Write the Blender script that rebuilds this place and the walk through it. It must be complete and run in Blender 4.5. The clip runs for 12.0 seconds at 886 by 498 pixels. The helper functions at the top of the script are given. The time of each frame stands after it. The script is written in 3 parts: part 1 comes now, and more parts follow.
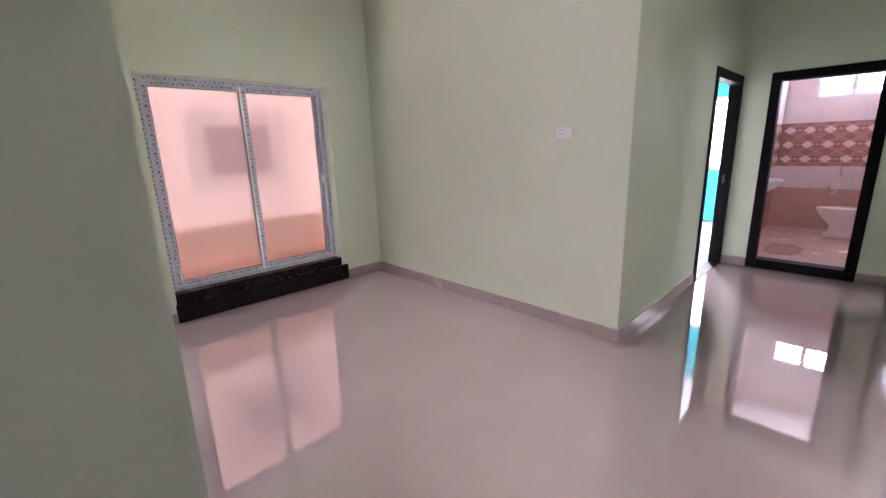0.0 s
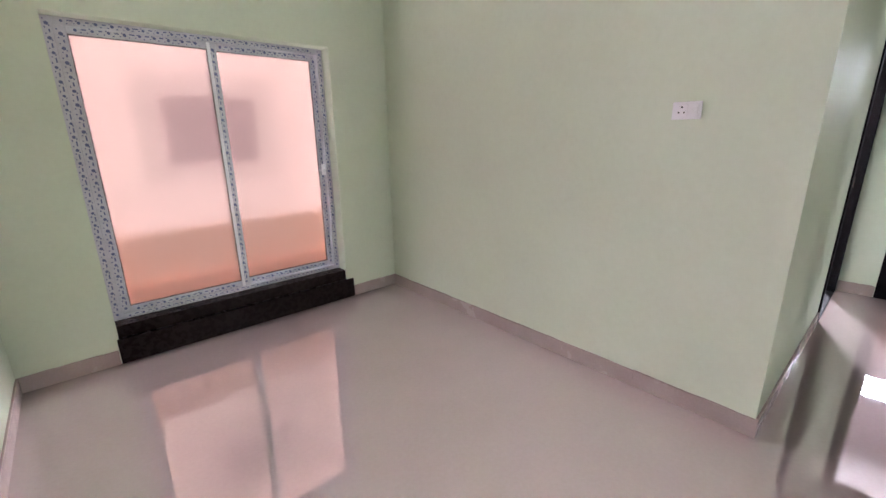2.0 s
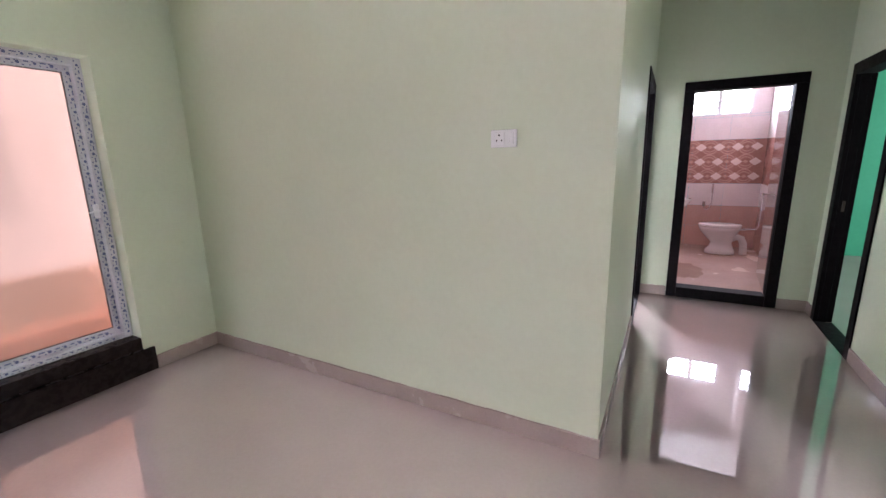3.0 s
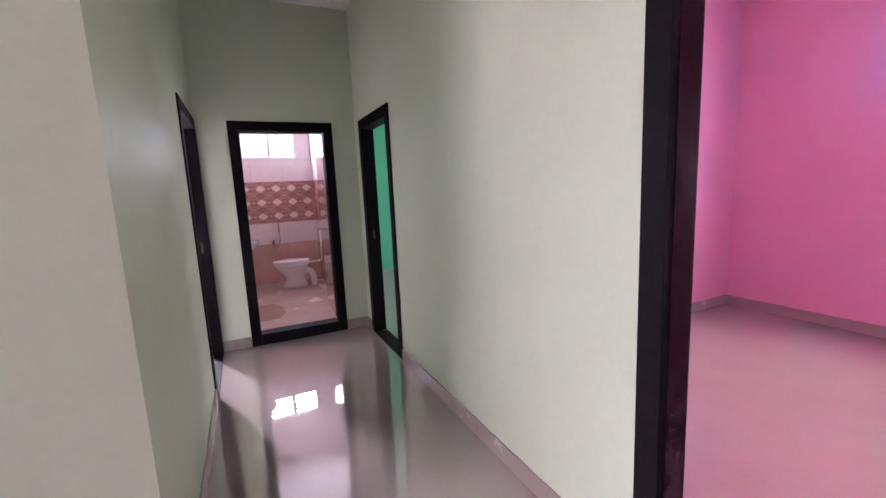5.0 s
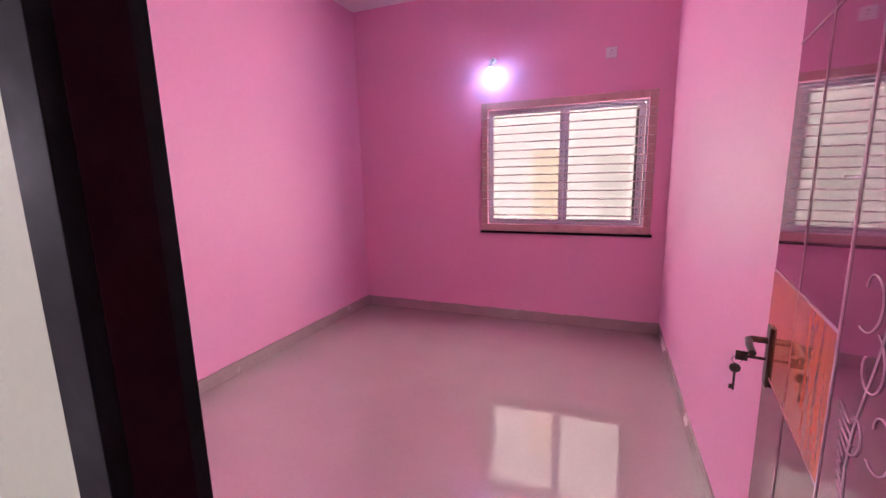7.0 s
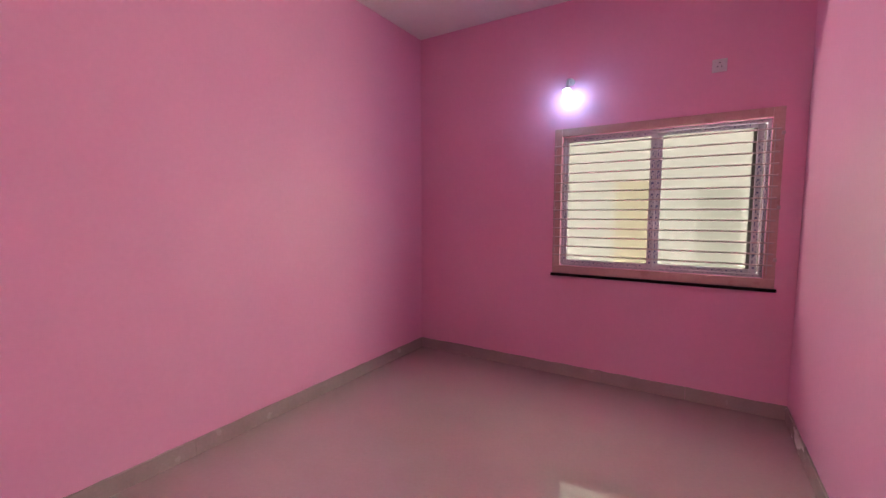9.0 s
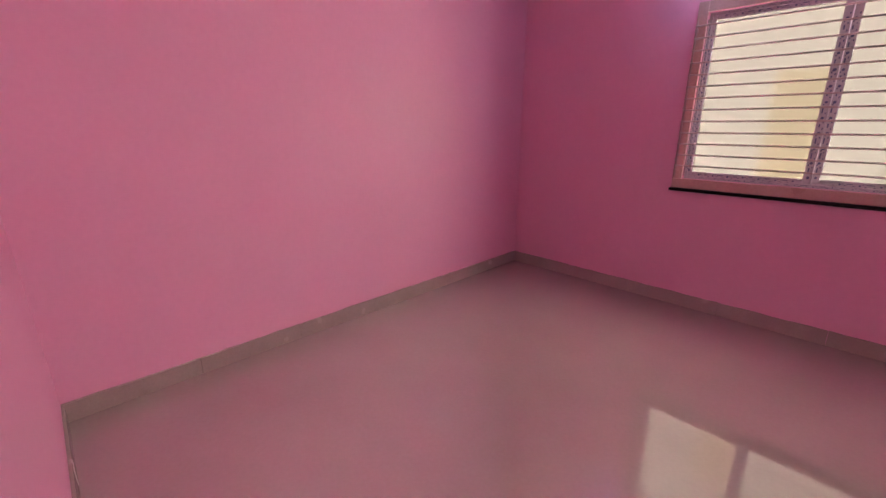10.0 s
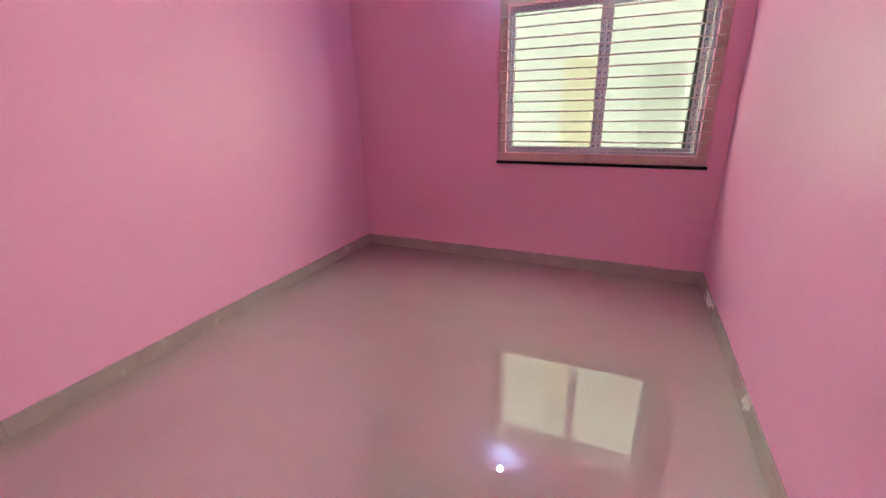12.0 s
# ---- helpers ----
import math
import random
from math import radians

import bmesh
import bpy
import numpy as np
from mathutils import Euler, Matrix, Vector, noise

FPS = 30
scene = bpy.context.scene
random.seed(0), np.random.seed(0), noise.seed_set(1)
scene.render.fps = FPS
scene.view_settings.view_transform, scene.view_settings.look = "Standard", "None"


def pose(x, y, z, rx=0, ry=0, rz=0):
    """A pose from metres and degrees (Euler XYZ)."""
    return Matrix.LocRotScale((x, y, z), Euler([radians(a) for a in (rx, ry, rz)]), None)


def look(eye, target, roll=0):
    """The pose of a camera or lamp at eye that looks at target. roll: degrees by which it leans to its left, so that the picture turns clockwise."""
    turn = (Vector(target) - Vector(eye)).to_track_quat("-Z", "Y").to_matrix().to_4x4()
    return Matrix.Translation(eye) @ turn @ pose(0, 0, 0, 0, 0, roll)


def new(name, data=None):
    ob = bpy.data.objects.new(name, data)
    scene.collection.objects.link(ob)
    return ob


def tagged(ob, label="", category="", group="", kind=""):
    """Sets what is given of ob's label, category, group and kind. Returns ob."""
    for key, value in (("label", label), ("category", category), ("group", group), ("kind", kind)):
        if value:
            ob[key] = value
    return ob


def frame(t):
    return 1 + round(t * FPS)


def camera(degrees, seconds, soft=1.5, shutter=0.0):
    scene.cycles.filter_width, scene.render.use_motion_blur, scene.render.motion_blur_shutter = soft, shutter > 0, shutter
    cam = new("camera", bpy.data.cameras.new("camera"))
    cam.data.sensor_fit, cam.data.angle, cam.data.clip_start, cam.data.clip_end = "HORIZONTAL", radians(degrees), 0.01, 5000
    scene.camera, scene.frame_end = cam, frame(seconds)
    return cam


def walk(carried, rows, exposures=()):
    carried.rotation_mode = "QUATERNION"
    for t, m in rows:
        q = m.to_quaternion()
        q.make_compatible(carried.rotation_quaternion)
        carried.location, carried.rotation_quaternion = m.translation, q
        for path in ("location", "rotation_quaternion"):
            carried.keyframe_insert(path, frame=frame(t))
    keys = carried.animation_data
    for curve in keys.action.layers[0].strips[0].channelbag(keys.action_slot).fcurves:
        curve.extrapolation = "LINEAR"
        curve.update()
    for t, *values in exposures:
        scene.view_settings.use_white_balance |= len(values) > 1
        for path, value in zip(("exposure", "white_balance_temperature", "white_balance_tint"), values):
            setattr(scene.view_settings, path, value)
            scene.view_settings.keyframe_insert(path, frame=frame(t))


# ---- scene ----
cam = camera(94.0, 12.0)
PATH = [
    (0, (0.153, -0.027, 1.477), (1.494, 1.378, 0.999), -1.9),
    (0.5, (0.299, 0.223, 1.473), (1.641, 1.624, 0.986), -1.4),
    (1, (0.522, 0.426, 1.456), (1.786, 1.89, 0.947), -1.4),
    (1.5, (0.695, 0.618, 1.465), (1.911, 2.117, 0.94), -1.2),
    (2, (0.798, 0.88, 1.464), (2.077, 2.32, 0.926), -0.8),
    (2.5, (0.935, 0.96, 1.461), (2.409, 2.211, 0.95), -1.0),
    (3, (1.147, 0.945, 1.465), (2.861, 1.886, 1.041), -1.3),
    (3.2, (1.221, 0.927, 1.489), (3.021, 1.706, 1.097), -1.6),
    (5, (1.663, 0.837, 1.451), (3.45, -0.012, 1.156), -2.6),
    (5.5, (1.729, 0.595, 1.508), (3.283, -0.612, 1.149), -2.8),
    (6, (1.732, 0.406, 1.489), (3.001, -1.094, 1.114), -2.7),
    (6.5, (1.733, 0.234, 1.460), (2.719, -1.464, 1.078), -2.0),
    (7, (1.79, 0.059, 1.469), (2.528, -1.768, 1.123), -1.3),
    (7.2, (1.802, 0.007, 1.466), (2.494, -1.842, 1.143), -1.0),
    (8.8, (1.878, -0.337, 1.435), (2.884, -2.062, 1.323), -0.2),
    (9, (1.907, -0.393, 1.443), (2.953, -2.089, 1.269), -0.0),
    (9.5, (1.947, -0.474, 1.399), (3.15, -2.028, 1.029), 0.5),
    (10, (1.942, -0.573, 1.373), (3.318, -1.905, 0.796), -0.1),
    (10.5, (1.901, -0.636, 1.37), (3.415, -1.751, 0.688), -0.9),
    (11, (1.873, -0.66, 1.368), (3.423, -1.719, 0.677), -1.2),
    (11.5, (1.903, -0.629, 1.364), (3.234, -1.962, 0.693), -1.4),
    (12, (1.948, -0.477, 1.403), (2.724, -2.195, 0.734), -1.5),
]
walk(cam, [(t, look(eye, target, roll)) for t, eye, target, roll in PATH], [(0.0, 0.34, 5900, 24), (0.5, 0.42, 5800, 18), (1.0, 0.36, 5750, 16), (1.5, 0.50, 5850, 16), (2.5, 0.42, 5900, 16), (3.0, 0.42, 5900, 16), (5.0, 0.18, 5950, 28), (5.5, 0.08, 6000, 38), (6.0, -0.08, 6150, 46), (7.0, -0.34, 6350, 42), (9.0, -0.82, 6600, 14), (9.5, -0.86, 6750, 24), (10.0, -0.90, 7050, 26), (10.5, -0.36, 6250, -14), (11.5, -0.26, 6150, -12), (12.0, -0.36, 6150, -8)])

# ---- world and light ----
world = bpy.data.worlds.new("world")
scene.world = world
world.use_nodes = True
wn = world.node_tree.nodes
sky = wn.new("ShaderNodeTexSky")
sky.sky_type, sky.sun_disc = "NISHITA", False
sky.sun_elevation, sky.sun_rotation = radians(45), radians(8)
wn["Background"].inputs["Strength"].default_value = 0.06
world.node_tree.links.new(sky.outputs["Color"], wn["Background"].inputs["Color"])

sun = new("sun", bpy.data.lights.new("sun", "SUN"))
sun.data.energy, sun.data.angle, sun.data.color = 2.5, radians(0.6), (1.0, 0.95, 0.88)
sun.matrix_world = look((3, 20, 20), (0, 0, 0))


def daylight_lamp(name, eye, target, sx, sy, watts, colour):
    """A lamp that stands in for daylight through one opening."""
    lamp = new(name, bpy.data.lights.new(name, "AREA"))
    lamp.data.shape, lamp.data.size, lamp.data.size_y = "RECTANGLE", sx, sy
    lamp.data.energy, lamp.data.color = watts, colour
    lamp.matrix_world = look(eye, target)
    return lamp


# Added fill lamp at an assumed, unseen opening of the living room.
daylight_lamp("living_daylight_west", (-3.95, -1.6, 1.5), (0, -1.6, 1.4), 1.4, 1.2, 14, (0.98, 0.98, 1.0))
daylight_lamp("cyan_room_daylight", (8.85, 2.75, 1.55), (5.0, 1.0, 0.4), 0.5, 1.1, 60, (1.0, 0.95, 0.94))
daylight_lamp("cyan_room_high_sky", (9.5, 2.9, 2.18), (5.0, 1.0, 0.0), 0.6, 0.26, 900, (0.97, 0.96, 1.0))
# Added fill lamp; the green room's own source is unseen.
daylight_lamp("green_room_daylight", (6.7, -4.03, 1.55), (6.7, 0, 1.2), 1.5, 1.2, 50, (1.0, 0.96, 0.94))
daylight_lamp("bath_daylight", (9.06, 0.375, 2.225), (0, 0.375, 1.7), 0.74, 0.34, 64, (0.94, 0.95, 1.0))


# ---- materials ----
def rgb(r, g, b):
    """Linear colour from screen values."""
    f = lambda c: c / 255 / 12.92 if c <= 10 else ((c / 255 + 0.055) / 1.055) ** 2.4
    return (f(r), f(g), f(b), 1)


def material(name, a, b=None, rough=0.5, rough2=None, scale=6.0, fine=120.0, bump=0.0, bump_scale=60.0, metal=0.0, spec=0.5, coat=0.0, stretch=(1, 1, 1), lo=0.35, hi=0.65, random_tint=0.0):
    """A surface with variation at two scales, in metres."""
    m = bpy.data.materials.new(name)
    m.use_nodes = True
    n, l = m.node_tree.nodes, m.node_tree.links
    p = n["Principled BSDF"]
    b = b or a
    co = n.new("ShaderNodeTexCoord")
    mp = n.new("ShaderNodeMapping")
    mp.inputs["Scale"].default_value = stretch
    geo = n.new("ShaderNodeNewGeometry")
    l.new(geo.outputs["Position"], mp.inputs["Vector"])
    big, small = n.new("ShaderNodeTexNoise"), n.new("ShaderNodeTexNoise")
    big.inputs["Scale"].default_value, big.inputs["Detail"].default_value = scale, 5
    small.inputs["Scale"].default_value, small.inputs["Detail"].default_value = fine, 3
    l.new(mp.outputs["Vector"], big.inputs["Vector"])
    l.new(mp.outputs["Vector"], small.inputs["Vector"])
    mix = n.new("ShaderNodeMix")
    mix.data_type = "FLOAT"
    mix.inputs["Factor"].default_value = 0.4
    l.new(big.outputs["Fac"], mix.inputs["A"])
    l.new(small.outputs["Fac"], mix.inputs["B"])
    ramp = n.new("ShaderNodeValToRGB")
    ramp.color_ramp.elements[0].position, ramp.color_ramp.elements[1].position = lo, hi
    ramp.color_ramp.elements[0].color, ramp.color_ramp.elements[1].color = a, b
    l.new(mix.outputs["Result"], ramp.inputs["Fac"])
    col = ramp.outputs["Color"]
    if random_tint:
        info = n.new("ShaderNodeObjectInfo")
        hsv = n.new("ShaderNodeHueSaturation")
        rng = n.new("ShaderNodeMapRange")
        rng.inputs["To Min"].default_value, rng.inputs["To Max"].default_value = 1 - random_tint, 1 + random_tint
        l.new(info.outputs["Random"], rng.inputs["Value"])
        l.new(rng.outputs["Result"], hsv.inputs["Value"])
        l.new(col, hsv.inputs["Color"])
        col = hsv.outputs["Color"]
    l.new(col, p.inputs["Base Color"])
    p.inputs["Metallic"].default_value, p.inputs["Specular IOR Level"].default_value, p.inputs["Coat Weight"].default_value = metal, spec, coat
    p.inputs["Coat Roughness"].default_value = 0.03
    p.inputs["Roughness"].default_value = rough
    if rough2 is not None:
        r = n.new("ShaderNodeMapRange")
        r.inputs["From Min"].default_value, r.inputs["From Max"].default_value = 0.3, 0.7
        r.inputs["To Min"].default_value, r.inputs["To Max"].default_value = rough, rough2
        l.new(big.outputs["Fac"], r.inputs["Value"])
        l.new(r.outputs["Result"], p.inputs["Roughness"])
    if bump:
        bn = n.new("ShaderNodeTexNoise")
        bn.inputs["Scale"].default_value, bn.inputs["Detail"].default_value = bump_scale, 4
        l.new(mp.outputs["Vector"], bn.inputs["Vector"])
        bp = n.new("ShaderNodeBump")
        bp.inputs["Strength"].default_value, bp.inputs["Distance"].default_value = bump, 0.004
        l.new(bn.outputs["Fac"], bp.inputs["Height"])
        l.new(bp.outputs["Normal"], p.inputs["Normal"])
    return m


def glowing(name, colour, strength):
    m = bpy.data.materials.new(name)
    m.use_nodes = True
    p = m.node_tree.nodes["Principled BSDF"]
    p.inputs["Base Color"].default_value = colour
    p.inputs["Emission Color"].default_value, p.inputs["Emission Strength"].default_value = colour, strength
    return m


def frosted(name, rough, tint=(1, 1, 1, 1)):
    m = bpy.data.materials.new(name)
    m.use_nodes = True
    p = m.node_tree.nodes["Principled BSDF"]
    p.inputs["Base Color"].default_value = tint
    p.inputs["Transmission Weight"].default_value, p.inputs["Roughness"].default_value, p.inputs["IOR"].default_value = 1.0, rough, 1.45
    return m


def granite(name, a, b, fleck, rough=0.12):
    m = material(name, a, b, rough=rough, rough2=rough + 0.15, scale=25, fine=400, bump=0.05, bump_scale=30, coat=0.0, spec=0.06)
    n, l = m.node_tree.nodes, m.node_tree.links
    p = n["Principled BSDF"]
    geo = n.new("ShaderNodeNewGeometry")
    v = n.new("ShaderNodeTexVoronoi")
    v.inputs["Scale"].default_value = 260
    l.new(geo.outputs["Position"], v.inputs["Vector"])
    r = n.new("ShaderNodeValToRGB")
    r.color_ramp.elements[0].position, r.color_ramp.elements[1].position = 0.10, 0.16
    r.color_ramp.elements[0].color, r.color_ramp.elements[1].color = (1, 1, 1, 1), (0, 0, 0, 1)
    l.new(v.outputs["Distance"], r.inputs["Fac"])
    mx = n.new("ShaderNodeMix")
    mx.data_type = "RGBA"
    old = p.inputs["Base Color"].links[0].from_socket
    l.new(r.outputs["Color"], mx.inputs[0])
    l.new(old, mx.inputs[6])
    mx.inputs[7].default_value = fleck
    l.new(mx.outputs[2], p.inputs["Base Color"])
    return m


GREEN = material("pistachio_paint", rgb(205, 214, 192), rgb(210, 219, 198), rough=0.5, rough2=0.62, scale=1.6, fine=35, bump=0.12, bump_scale=28, spec=0.12)
PINK = material("pink_paint", rgb(231, 165, 197), rgb(235, 170, 201), rough=0.42, rough2=0.52, scale=1.5, fine=35, bump=0.12, bump_scale=28, spec=0.28)
CYAN = material("cyan_paint", rgb(40, 185, 205), rgb(50, 192, 210), rough=0.5, scale=1.5, fine=35, bump=0.1)
TEAL = material("sea_green_paint", rgb(70, 175, 135), rgb(78, 182, 142), rough=0.5, scale=1.5, fine=35, bump=0.1)
WHITE = material("ceiling_paint", rgb(232, 230, 226), rgb(238, 236, 232), rough=0.7, scale=2, fine=40, bump=0.1)
PLASTER = material("outer_plaster", rgb(200, 196, 188), rgb(214, 210, 202), rough=0.85, scale=3, fine=60, bump=0.3)
FLOOR = material("vitrified_floor_tile", rgb(157, 142, 137), rgb(163, 148, 143), rough=0.6, scale=2.2, fine=50, spec=0.0)


def polish(m, share):
    """A mirror-polished face over a surface."""
    n, l = m.node_tree.nodes, m.node_tree.links
    gloss, mix = n.new("ShaderNodeBsdfGlossy"), n.new("ShaderNodeMixShader")
    gloss.inputs["Roughness"].default_value, gloss.inputs["Color"].default_value = 0.0, (0.96, 0.95, 0.95, 1)
    mix.inputs[0].default_value = share
    l.new(n["Principled BSDF"].outputs[0], mix.inputs[1])
    l.new(gloss.outputs[0], mix.inputs[2])
    l.new(mix.outputs[0], n["Material Output"].inputs["Surface"])


polish(FLOOR, 0.36)
SKIRT = material("skirting_tile", rgb(160, 145, 140), rgb(170, 155, 150), rough=0.12, rough2=0.3, scale=5, fine=90, bump=0.06, bump_scale=20)
BLACK_STONE = granite("black_granite", (0.006, 0.005, 0.006, 1), (0.013, 0.010, 0.012, 1), (0.03, 0.03, 0.033, 1), rough=0.5)
RED_STONE = granite("dark_red_granite", (0.011, 0.003, 0.005, 1), (0.021, 0.005, 0.009, 1), (0.035, 0.03, 0.03, 1), rough=0.1)
SILL_STONE = granite("dusty_black_granite", (0.008, 0.005, 0.005, 1), (0.017, 0.012, 0.011, 1), (0.022, 0.02, 0.02, 1), rough=0.2)
FILM = material("protective_film", rgb(176, 178, 187), rgb(198, 199, 207), rough=0.28, rough2=0.42, scale=9, fine=90, bump=0.25, bump_scale=25)
FILM_MARK = material("film_mark_blue", rgb(84, 92, 132), rgb(100, 106, 144), rough=0.35, scale=40)
FILM_TEXT = material("film_mark_grey", rgb(154, 156, 170), rgb(170, 172, 184), rough=0.35, scale=40)
UPVC = material("white_upvc", rgb(226, 226, 230), rgb(234, 234, 238), rough=0.3, scale=8)
CASING = material("beige_marble_casing", rgb(184, 148, 144), rgb(198, 164, 158), rough=0.25, rough2=0.4, scale=6, fine=60, bump=0.05)
BAR = material("grey_painted_steel", rgb(176, 160, 162), rgb(190, 174, 176), rough=0.4, scale=20, metal=0.0)
GASKET = material("dark_rubber_gasket", (0.05, 0.045, 0.05, 1), (0.07, 0.06, 0.065, 1), rough=0.6, scale=30)
SWITCH = material("white_plastic", rgb(232, 232, 234), rgb(238, 238, 240), rough=0.22, scale=12)
HOLE = material("dark_socket_hole", (0.02, 0.02, 0.02, 1), rough=0.6)
CHROME = material("chrome", rgb(205, 205, 208), rgb(215, 215, 218), rough=0.08, metal=1.0)
BRONZE = material("antique_bronze", (0.055, 0.042, 0.038, 1), (0.11, 0.085, 0.07, 1), rough=0.28, rough2=0.42, scale=30, metal=0.85)
LEAF = material("plum_laminate", rgb(92, 40, 62), rgb(100, 46, 68), rough=0.04, rough2=0.07, scale=4, fine=60, spec=0.8, coat=0.7)
LEAF_EDGE = material("leaf_edge_brown", rgb(90, 52, 52), rgb(102, 62, 58), rough=0.4, scale=30)
WOOD = material("orange_wood_laminate", rgb(176, 84, 58), rgb(204, 112, 80), rough=0.05, rough2=0.09, scale=9, fine=70, stretch=(6, 6, 0.7), spec=0.7, coat=0.5)
INLAY = material("pale_inlay_line", rgb(190, 150, 164), rgb(200, 162, 174), rough=0.2, scale=20)
DARK_LEAF = material("dark_door_laminate", (0.010, 0.006, 0.008, 1), (0.020, 0.011, 0.013, 1), rough=0.15, rough2=0.25, scale=5, stretch=(6, 6, 0.8), coat=0.4)
PVC = material("glossy_pvc_door", rgb(150, 126, 122), rgb(164, 140, 134), rough=0.06, rough2=0.12, scale=4, spec=0.7, coat=0.5)
TILE_TOP = material("pale_wall_tile", rgb(228, 214, 214), rgb(236, 222, 222), rough=0.08, scale=5, fine=40, coat=0.2, random_tint=0.02)
TILE_LOW = material("beige_wall_tile", rgb(202, 162, 150), rgb(210, 172, 160), rough=0.1, scale=5, fine=40, coat=0.2, random_tint=0.03)
TILE_BAND = material("brown_band_tile", rgb(160, 116, 106), rgb(170, 126, 116), rough=0.12, scale=12, fine=60)
TILE_RING = material("tan_band_ring", rgb(192, 152, 140), rgb(200, 160, 148), rough=0.12, scale=12, fine=60)
TILE_LOZENGE = material("cream_band_lozenge", rgb(226, 204, 198), rgb(232, 212, 206), rough=0.12, scale=12, fine=60)
BATH_FLOOR = material("beige_bath_floor_tile", rgb(196, 166, 154), rgb(210, 182, 170), rough=0.15, rough2=0.3, scale=2.5, fine=40)
DARKER_TILE = material("darker_bath_tile", rgb(170, 138, 126), rgb(180, 150, 138), rough=0.05, scale=4, fine=40)
CERAMIC = material("white_ceramic", rgb(236, 234, 234), rgb(240, 238, 238), rough=0.06, scale=6, coat=0.4)
BULB = glowing("lit_led_bulb", (0.36, 0.70, 1.0, 1), 290.0)
# The near-black tints offset the overbright glow of the backdrops behind the panes.
FROST = frosted("frosted_glass_dining", 0.40, (0.0150, 0.0102, 0.0081, 1))
FROST_PINK = frosted("frosted_glass_bedroom", 0.28, (0.0122, 0.0121, 0.0097, 1))
# House walls outside emit light themselves, in place of daylight entering the rooms.
GLOW_WALL = glowing("neighbour_wall_pink_glow", rgb(248, 238, 240), 46.0)
GLOW_LOW = glowing("neighbour_wall_salmon_glow", rgb(255, 222, 206), 23.0)
GLOW_YARD = glowing("neighbour_yard_terracotta_glow", rgb(255, 206, 188), 18.0)
GLOW_DARK = glowing("neighbour_window_dim_glow", rgb(240, 222, 232), 24.0)
GLOW_DIM = glowing("window_soft_edge_glow", rgb(246, 237, 240), 38.0)
GLOW_CREAM = glowing("neighbour_wall_cream_glow", rgb(250, 248, 246), 98.0)
GLOW_OCHRE = glowing("neighbour_wall_ochre_glow", rgb(250, 238, 212), 90.0)
GLOW_GREY = glowing("neighbour_strip_grey_glow", rgb(232, 232, 226), 92.0)
GLOW_SKY = glowing("bright_hazy_sky", (1.0, 1.0, 1.0, 1), 3.0)


# ---- building helpers ----
def part(name, bm, mats, parent=None, label="", smooth=False):
    """Links a bmesh as one mesh object, under a thing or a part."""
    me = bpy.data.meshes.new(name)
    bm.normal_update()
    bm.to_mesh(me)
    bm.free()
    for m in mats if isinstance(mats, (list, tuple)) else [mats]:
        me.materials.append(m)
    if smooth:
        for f in me.polygons:
            f.use_smooth = True
    ob = new(name, me)
    ob.parent = parent
    if label:
        ob["label"] = label
    return ob


def thing(name, label, category, kind="", group="", at=(0, 0, 0), turn=0):
    ob = new(name)
    ob.matrix_basis = pose(*at, 0, 0, turn)
    return tagged(ob, label, category, group, kind)


def box(bm, x0, x1, y0, y1, z0, z1, bevel=0.0, mat=0):
    """Adds a box, with its edges rounded."""
    out = bmesh.ops.create_cube(bm, size=1.0, matrix=Matrix.LocRotScale(((x0 + x1) / 2, (y0 + y1) / 2, (z0 + z1) / 2), None, (abs(x1 - x0), abs(y1 - y0), abs(z1 - z0))))
    fs = {f for v in out["verts"] for f in v.link_faces}
    for f in fs:
        f.material_index = mat
    if bevel:
        es = list({e for v in out["verts"] for e in v.link_edges})
        bmesh.ops.bevel(bm, geom=es, offset=bevel, segments=2, profile=0.5, affect="EDGES")
    return bm


def boxed(x0, x1, y0, y1, z0, z1, bevel=0.0):
    return box(bmesh.new(), x0, x1, y0, y1, z0, z1, bevel)


def prism(points, z0, z1, bevel=0.0, axis="z"):
    """Extrudes a plan outline (counter-clockwise) from z0 to z1, or along another axis."""
    bm = bmesh.new()
    place = {"z": lambda a, b, c: (a, b, c), "y": lambda a, b, c: (a, c, b), "x": lambda a, b, c: (c, a, b)}[axis]
    lo = [bm.verts.new(place(a, b, z0)) for a, b in points]
    hi = [bm.verts.new(place(a, b, z1)) for a, b in points]
    k = len(points)
    bm.faces.new(lo[::-1])
    bm.faces.new(hi)
    for i in range(k):
        bm.faces.new((lo[i], lo[(i + 1) % k], hi[(i + 1) % k], hi[i]))
    bmesh.ops.recalc_face_normals(bm, faces=bm.faces)
    if bevel:
        bmesh.ops.bevel(bm, geom=list(bm.edges), offset=bevel, segments=2, profile=0.5, affect="EDGES")
    return bm


def rod(bm, a, b, r, seg=10, r2=None):
    """Adds a round bar from a to b."""
    a, b = Vector(a), Vector(b)
    m = Matrix.Translation((a + b) / 2) @ (b - a).to_track_quat("Z", "Y").to_matrix().to_4x4()
    bmesh.ops.create_cone(bm, cap_ends=True, segments=seg, radius1=r, radius2=r if r2 is None else r2, depth=(b - a).length, matrix=m)
    return bm


